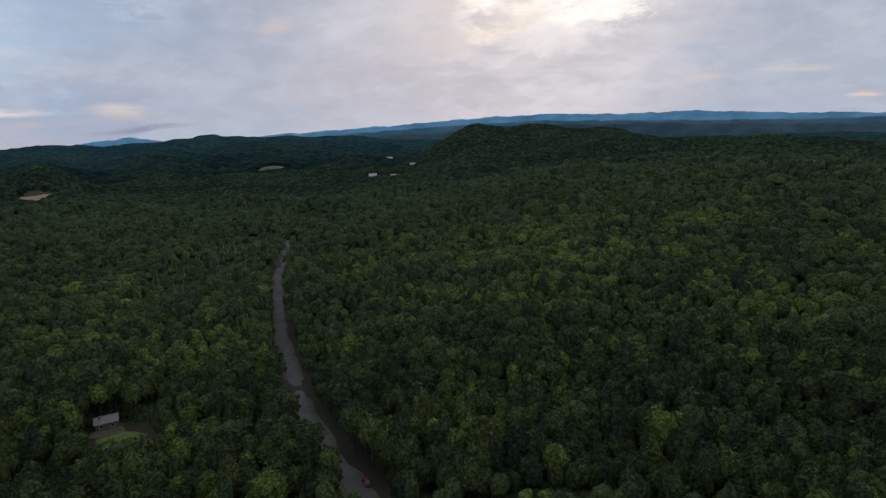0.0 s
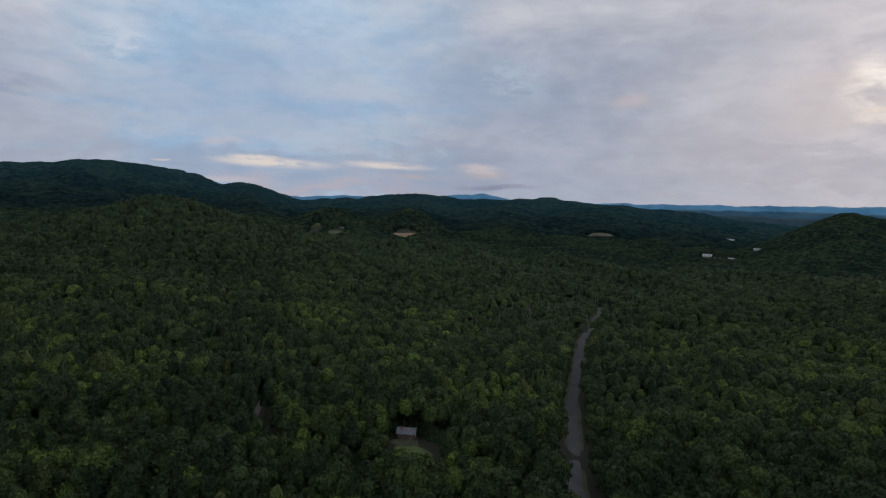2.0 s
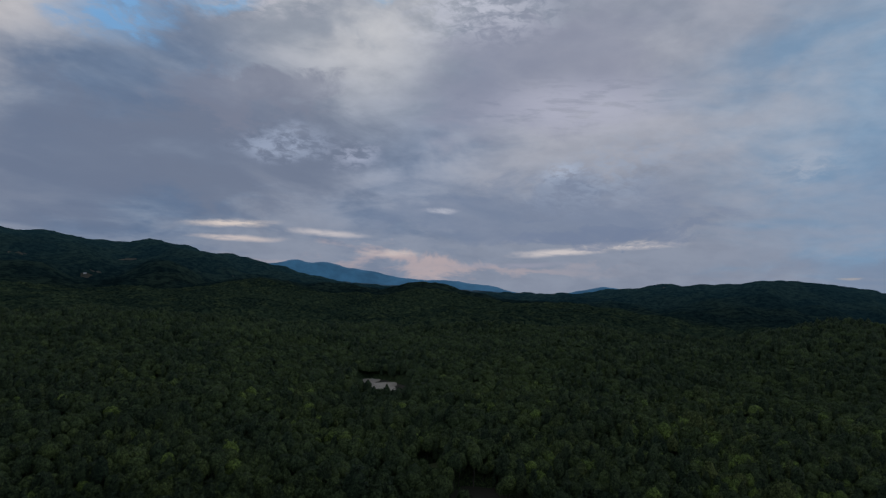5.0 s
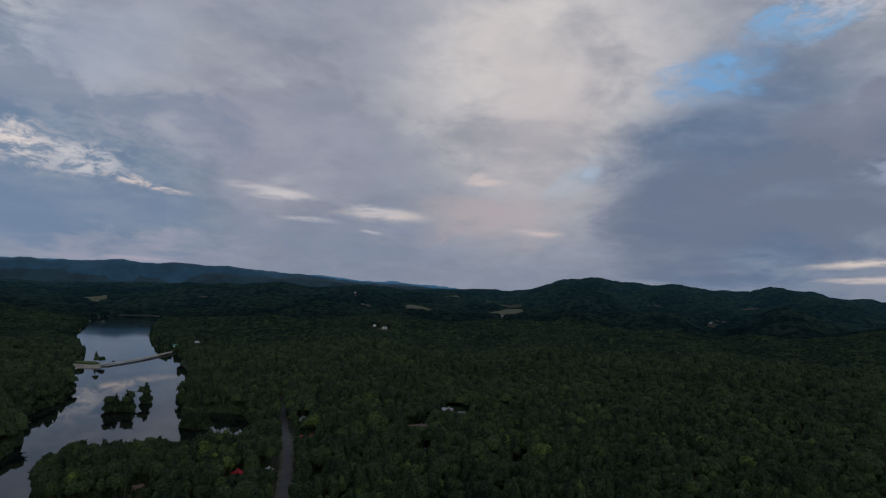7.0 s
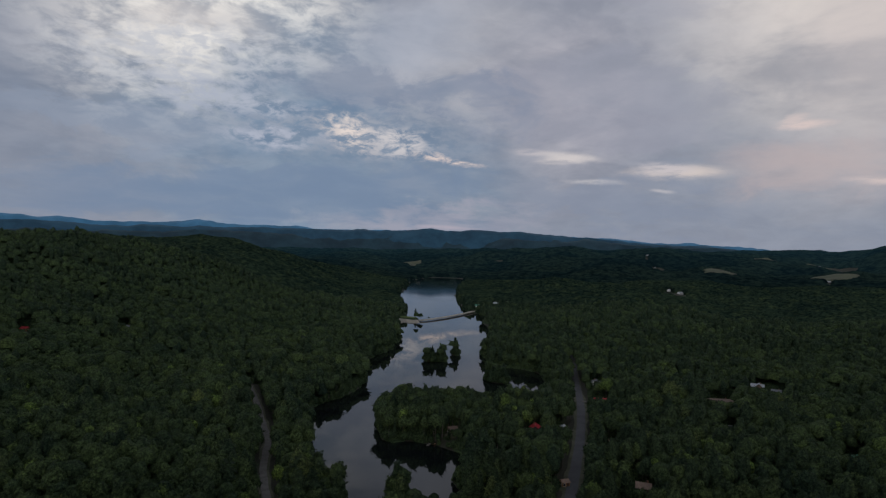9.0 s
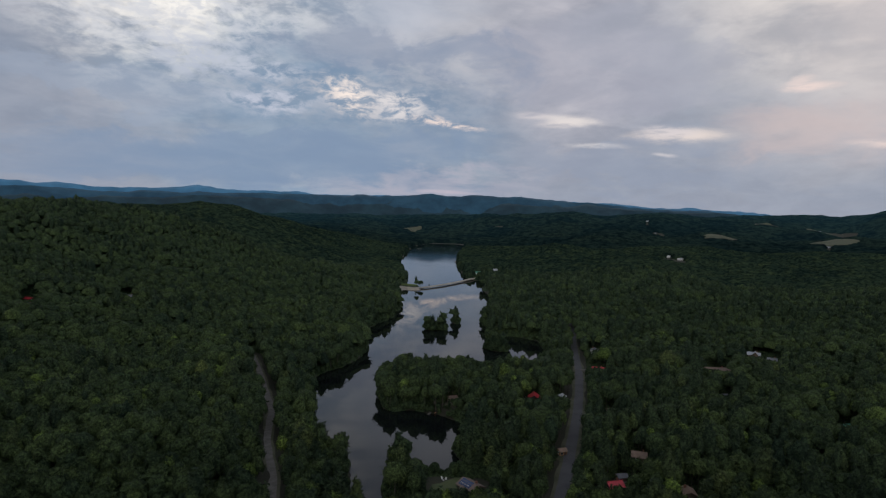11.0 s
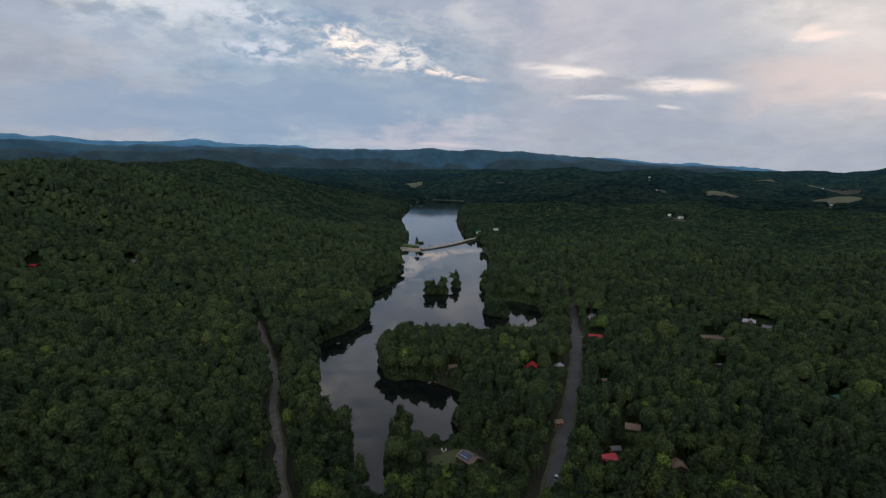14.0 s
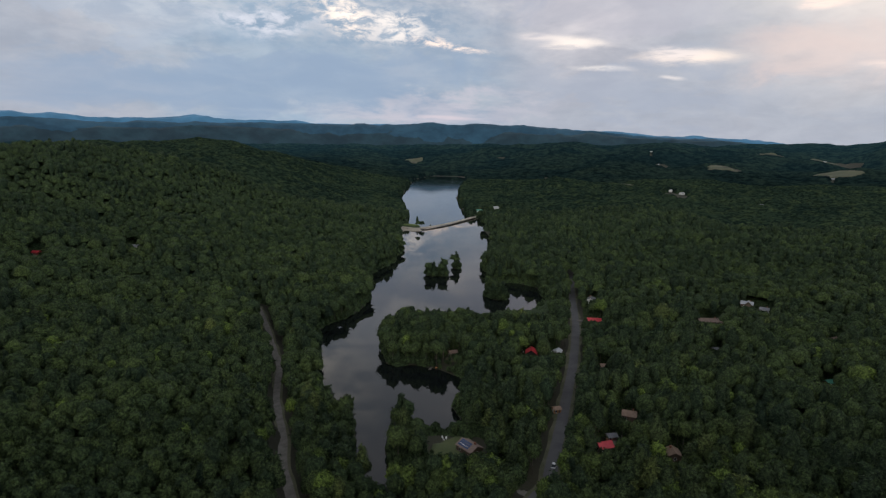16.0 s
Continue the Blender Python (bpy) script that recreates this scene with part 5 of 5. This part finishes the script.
def gable_body(length, width, eaves, ridge):
    bm = bmesh.new()
    l, w = length / 2, width / 2
    ends = [[bm.verts.new((x, y, z)) for y, z in ((-w, 0), (w, 0), (w, eaves), (0, ridge), (-w, eaves))] for x in (-l, l)]
    bm.faces.new(ends[0][::-1])
    bm.faces.new(ends[1])
    for i in range(5):
        j = (i + 1) % 5
        bm.faces.new((ends[0][i], ends[0][j], ends[1][j], ends[1][i]))
    return bm


def window(parent, m, w=1.0, h=1.2):
    """A framed window; m lays its face in the wall, z up and y outward."""
    bm = bmesh.new()
    for a in ((-w / 2 - 0.08, w / 2 + 0.08, h / 2, h / 2 + 0.09), (-w / 2 - 0.08, w / 2 + 0.08, -h / 2 - 0.09, -h / 2), (-w / 2 - 0.08, -w / 2, -h / 2, h / 2), (w / 2, w / 2 + 0.08, -h / 2, h / 2)):
        box(bm, a[0], a[1], -0.02, 0.07, a[2], a[3])
    fr = part("window", bm, TRIM, parent)
    fr.matrix_local = m
    part("pane", box(bmesh.new(), -w / 2, w / 2, -0.02, 0.03, -h / 2, h / 2), GLASS, fr)


def house(x, y, length, width, eaves, turn, wall, roof, label, far=False):
    root = new("house")
    z = float(min(land(np.array([x - 4, x + 4, x, x]), np.array([y, y, y - 4, y + 4]))))
    root.matrix_basis = pose(x, y, max(z, 0.5) + 0.2, 0, 0, turn)
    tagged(root, label, "house")
    pitch = 0.36 if wall != "dark" else 0.5
    ridge = eaves + width / 2 * pitch * 1.3
    part("foundation", box(bmesh.new(), -length / 2 - 0.08, length / 2 + 0.08, -width / 2 - 0.08, width / 2 + 0.08, -1.6, 0.3), CONCRETE, root)
    part("wall", gable_body(length, width, eaves, ridge), WALLS[wall], root)
    l, over = length / 2 + 0.45, 0.5
    rise = (ridge - eaves) / (width / 2)
    for s in (-1, 1):
        edge = (s * (width / 2 + over), eaves - over * rise + 0.06)
        c = [(-l, edge[0], edge[1]), (l, edge[0], edge[1]), (l, 0, ridge + 0.06), (-l, 0, ridge + 0.06)]
        part("roof", slab(bmesh.new(), c if s < 0 else c[::-1], 0.14), ROOFS[roof], root)
    part("ridge_cap", box(bmesh.new(), -l, l, -0.16, 0.16, ridge + 0.12, ridge + 0.25), ROOFS[roof], root)
    if far:
        for s in (-1, 1):
            for k in (-0.28, 0.28):
                window(root, pose(k * length, s * (width / 2 + 0.01), eaves * 0.6, 0, 0, 0 if s > 0 else 180), 1.4, 1.4)
        return root, ridge, rise
    if length > 6:
        part("chimney", box(bmesh.new(), length * 0.22, length * 0.22 + 0.7, 0.5, 1.2, eaves, ridge + 0.9), BRICK, root)
    for s in (-1, 1):
        n = max(2, int(length / 3.2))
        for k in range(n):
            px = (k + 0.5) / n * length - length / 2
            if s < 0 and k == n // 2:
                door = part("door", box(bmesh.new(), px - 0.5, px + 0.5, -width / 2 - 0.07, -width / 2 + 0.05, 0.25, 2.3), DOOR, root)
                part("handle", box(bmesh.new(), px + 0.34, px + 0.42, -width / 2 - 0.13, -width / 2 - 0.06, 1.2, 1.32), TRIM, door)
            else:
                window(root, pose(px, s * (width / 2 + 0.01), eaves * 0.56, 0, 0, 0 if s > 0 else 180))
        window(root, pose(s * (length / 2 + 0.01), 0, eaves * 0.56, 0, 0, -90 * s))
    return root, ridge, rise


def solar_array(root, length, width, eaves, ridge, rise):
    """Two rows of dark panels on the slope that faces the road's far side."""
    array = part("solar_array", box(bmesh.new(), -3.6, 1.6, -width * 0.36, -width * 0.34, eaves + 0.9, eaves + 0.95), TRIM, root, "dark blue solar panels on the roof")
    for i in range(6):
        for j in range(3):
            y0 = -width / 2 + 0.3 + j * 1.08
            y1 = y0 + 0.98
            x0 = -4.3 + i * 1.1
            zz = lambda yy: ridge + 0.26 + yy * rise
            part("panel", slab(bmesh.new(), [(x0, y0, zz(y0)), (x0 + 0.98, y0, zz(y0)), (x0 + 0.98, y1, zz(y1)), (x0, y1, zz(y1))], 0.05), PANEL, array)


for i, (x, y, length, width, eaves, turn, wall, roof) in enumerate(HOUSES):
    root, ridge, rise = house(x, y, length, width, eaves, turn, wall, roof, "%s house with a %s among trees" % (WALL_WORDS[wall], ROOF_WORDS[roof]))
    if i == 0:
        tagged(root, "brown wooden lake house with solar panels on its roof")
        solar_array(root, length, width, eaves, ridge, rise)
    if i == 9:  # a cross gable
        part("dormer", gable_body(5.0, 4.2, 5.2, 7.2), WALLS[wall], root).matrix_local = pose(1.0, -2.6, 0, 0, 0, 90)
        for s in (-1, 1):
            c = [(-2.9, s * 2.5, 5.0), (2.9, s * 2.5, 5.0), (2.9, 0, 7.3), (-2.9, 0, 7.3)]
            part("dormer_roof", slab(bmesh.new(), c if s < 0 else c[::-1], 0.14), ROOFS[roof], root).matrix_local = pose(1.0, -2.6, 0, 0, 0, 90)
for i, (x, y, length, turn) in enumerate(FAR_HOUSES):
    k = 0.62 if y > 0 else 0.95
    house(x, y, length * k, length * k * 0.55, 2.6 + length * 0.04, turn, "white", ("pale", "grey", "pale")[i % 3], "white farm building with a %s in a clearing" % ROOF_WORDS[("pale", "grey", "pale")[i % 3]], True)


# ---------------------------------------------------------------- trees on the islets and along the causeway
def lone_tree(species, x, y, height, wide, turn, seed, name, label):
    V, F, I = tree_shape(species, seed, 4, 330, True)
    root = new(name)
    root.matrix_basis = Matrix.Translation((x, y, float(land(x, y)) - 0.2 - (0.2 * height if "islet" in label and species in ("broad", "pine") else 0.0))) @ Matrix.Rotation(turn, 4, "Z") @ Matrix.Diagonal((height * wide, height * wide, height, 1))
    tagged(root, label, "bush" if species == "shrub" else "tree")
    for want in (1, 0):
        f = F[I == want]
        if len(f):
            used, inv = np.unique(f, return_inverse=True)
            mat = DEADWOOD if species == "snag" else (BARK if want else (LEAF if species in ("broad", "shrub") else NEEDLE))
            part(("crown", "trunk")[want], mesh_of("tree", V[used], inv.reshape(-1, 3), [mat], True, None, np.full(len(used), 0.1)), None, root)


for i, (x, y, h, w, sp) in enumerate([(-14, 595, 12, 1.0, "broad"), (-11, 599, 14, 0.9, "broad"), (-8, 595, 16, 1.1, "pine"), (-12, 593, 7, 1.0, "shrub"), (-16, 597, 6, 1.0, "shrub"), (-4, 597, 11, 1.0, "broad"),
                                      (0, 598, 17, 1.1, "pine"), (2, 601, 13, 1.0, "broad"), (4, 597, 14, 1.0, "pine"), (1, 594, 7, 1.0, "shrub"), (6, 599, 6, 1.0, "shrub"), (-6, 593, 7, 1.0, "shrub"),
                                      (16, 637, 17, 1.1, "spruce"), (18, 639, 13, 1.1, "spruce"), (14, 635, 7, 0.9, "shrub"), (17, 634, 6, 1.0, "shrub"), (47, 510, 16, 1.1, "pine"), (43, 521, 14, 1.0, "pine"),
                                      (52, 518, 15, 1.0, "broad"), (56, 510, 15, 1.1, "pine"), (44, 516, 12, 1.0, "broad"), (51, 508, 13, 1.0, "broad"), (58, 516, 11, 1.0, "broad"), (46, 508, 7, 1.0, "shrub"),
                                      (53, 506, 6, 1.1, "shrub"), (60, 512, 6, 1.0, "shrub"), (41, 517, 6, 1.0, "shrub")]):
    lone_tree(sp, x, y, h, w, i * 1.3, 900 + i, {"pine": "pine_tree", "broad": "broadleaf_tree", "spruce": "spruce_tree", "shrub": "bush"}[sp], "dark %s crowding" % ("bush" if sp == "shrub" else "tree") + " a small islet in the lake")
for i, (x, y, h, sp) in enumerate([(-42, 955, 15, "spruce"), (-33, 925, 13, "broad"), (-36, 928, 10, "broad"), (-20, 940, 5, "broad")]):
    lone_tree(sp, x, y, h, 1.2, i, 930 + i, {"broad": "broadleaf_tree", "spruce": "spruce_tree"}[sp], "single dark tree beside the causeway beach")
rng = np.random.RandomState(77)
for i in range(110):
    a, r = rng.uniform(0, 6.28), math.sqrt(rng.uniform(0, 1))
    lone_tree("snag", 232 + math.cos(a) * r * 52, -500 + math.sin(a) * r * 130, rng.uniform(11, 17), 1.7, a, 950 + i % 5, "dead_tree", "bare grey dead tree standing in the wet bottom")
for i, (x, y, h) in enumerate([(28, 300, 16), (31, 303, 13), (430, 372, 17), (175, -205, 15), (168, -214, 14)]):
    lone_tree("snag", x, y, h, 1.5, i, 960 + i, "dead_tree", "bare pale dead tree among the green wood")


# ---------------------------------------------------------------- vehicles, boats and clutter
PAINT = {n: mottled(n + "_paint", c, tuple(v * 1.15 for v in c), 0.6, 0.35) for n, c in (("white", (0.70, 0.70, 0.70)), ("black", (0.02, 0.02, 0.022)), ("maroon", (0.13, 0.02, 0.025)),
                                                                                         ("orange", (0.60, 0.22, 0.08)), ("yellow", (0.65, 0.55, 0.04)), ("blue", (0.06, 0.22, 0.32)))}
TYRE = mottled("tyre_rubber", (0.015, 0.015, 0.015), (0.03, 0.03, 0.03), 3.0)


def car(x, y, turn, paint, label, tall=1.45):
    root = new("car")
    root.matrix_basis = pose(x, y, float(land(x, y)) + 0.35, 0, 0, turn)
    tagged(root, label, "car")
    bm = box(bmesh.new(), -0.9, 0.9, -2.2, 2.2, 0.32, 0.85)
    bmesh.ops.bevel(bm, geom=list(bm.edges), offset=0.12, segments=2, affect="EDGES")
    part("body", bm, PAINT[paint], root)
    bm = bmesh.new()
    lo = [bm.verts.new(p) for p in ((-0.82, -1.9, 0.84), (0.82, -1.9, 0.84), (0.82, 1.0, 0.84), (-0.82, 1.0, 0.84))]
    hi = [bm.verts.new(p) for p in ((-0.66, -1.4, tall), (0.66, -1.4, tall), (0.66, 0.3, tall), (-0.66, 0.3, tall))]
    bm.faces.new(hi)
    for i in range(4):
        bm.faces.new((lo[i], lo[(i + 1) % 4], hi[(i + 1) % 4], hi[i]))
    part("cabin", bm, GLASS, root)
    part("roof", box(bmesh.new(), -0.66, 0.66, -1.4, 0.3, tall, tall + 0.04), PAINT[paint], root)
    for sx in (-0.86, 0.86):
        for sy in (-1.35, 1.35):
            bm = bmesh.new()
            bmesh.ops.create_cone(bm, cap_ends=True, segments=16, radius1=0.33, radius2=0.33, depth=0.22, matrix=pose(sx, sy, 0.33, 0, 90, 0))
            part("wheel", bm, TYRE, root)


def kayak(x, y, turn, paint, label, z=None, length=3.6):
    bm = bmesh.new()
    rows = []
    for k in range(9):
        u = k / 4 - 1
        w, lift = 0.36 * (1 - u * u) ** 0.6 + 0.015, 0.16 * u * u
        rows.append([bm.verts.new((u * length / 2, py * w, pz + lift)) for py, pz in ((-1, 0.28), (-0.75, 0.06), (0, 0.0), (0.75, 0.06), (1, 0.28), (0, 0.34))])
    for a, b in zip(rows[:-1], rows[1:]):
        for i in range(6):
            bm.faces.new((a[i], a[(i + 1) % 6], b[(i + 1) % 6], b[i]))
    bm.faces.new(rows[0][::-1])
    bm.faces.new(rows[-1])
    ob = part("kayak", bm, PAINT[paint], None, label, True)
    ob.matrix_basis = pose(x, y, (float(land(x, y)) + 0.26 if z is None else z), 0, 0, turn)
    tagged(ob, label, "kayak")


def chair(x, y, turn):
    root = new("lawn_chair")
    root.matrix_basis = pose(x, y, float(land(x, y)) + 0.26, 0, 0, turn)
    tagged(root, "white slatted lawn chair on the grass", "chair", "chairs on the lake lawn")
    part("seat", box(bmesh.new(), -0.32, 0.32, -0.3, 0.35, 0.36, 0.42), TRIM, root)
    part("backrest", slab(bmesh.new(), [(-0.32, 0.32, 0.38), (0.32, 0.32, 0.38), (0.32, 0.62, 1.05), (-0.32, 0.62, 1.05)], 0.05), TRIM, root)
    for sx in (-0.3, 0.26):
        for sy in (-0.28, 0.3):
            part("leg", box(bmesh.new(), sx, sx + 0.05, sy, sy + 0.05, 0, 0.37), TRIM, root)


def dock(x, y, turn, length, label):
    root = new("dock")
    root.matrix_basis = pose(x, y, 0, 0, 0, turn)
    tagged(root, label, "dock")
    for k in range(int(length / 0.3)):
        part("plank", box(bmesh.new(), -0.75, 0.75, k * 0.3, k * 0.3 + 0.26, 0.42, 0.47), DEADWOOD, root)
    for sx in (-0.7, 0.62):
        part("beam", box(bmesh.new(), sx, sx + 0.08, 0, length, 0.3, 0.42), DEADWOOD, root)
        for k in (0.3, length - 0.4):
            part("post", box(bmesh.new(), sx, sx + 0.12, k, k + 0.12, -2.5, 0.7), BARK, root)


car(13.0, 233.5, 65, "black", "black car parked beside the lake house")
car(17, 235.0, 80, "white", "white car parked behind the lake house")
car(50.5, 227.5, -19, "white", "white van standing on the country road", 1.9)
car(44, -153, 30, "maroon", "dark maroon pickup parked beside the road", 1.6)
car(53, 362, 70, "white", "white car parked beside a cabin", 1.6)
car(127, 482, 20, "white", "white car parked in a woodland yard")
car(159, -181, 10, "white", "white car parked under the trees", 1.7)
car(255, 445, 40, "white", "white car parked in front of a house")
kayak(-1, 344, 60, "orange", "orange kayak drawn up by the dock", 0.35)
kayak(2, 347, 100, "white", "white kayak drawn up on the shore", 0.4, 3.0)
kayak(6, 343, 70, "white", "white rowing boat on the shore", 0.35, 2.6)
kayak(5.0, 259, 8, "yellow", "yellow kayak lying on the lake lawn", None, 3.8)
kayak(1.5, 224, 70, "blue", "blue boat under the trees by the water", 0.3, 3.4)
kayak(-69, 553, 10, "white", "white boat moored at the wooded shore", 0.0, 5.0)
for cx, cy, ct in ((3.0, 253.0, 30), (4.6, 252.4, -10), (3.6, 251.0, 160)):
    chair(cx, cy, ct)
dock(-3.5, 346, 160, 6.0, "short grey wooden dock at the wooded point")
dock(-66, 551, 100, 7.0, "small grey wooden dock at the far shore")
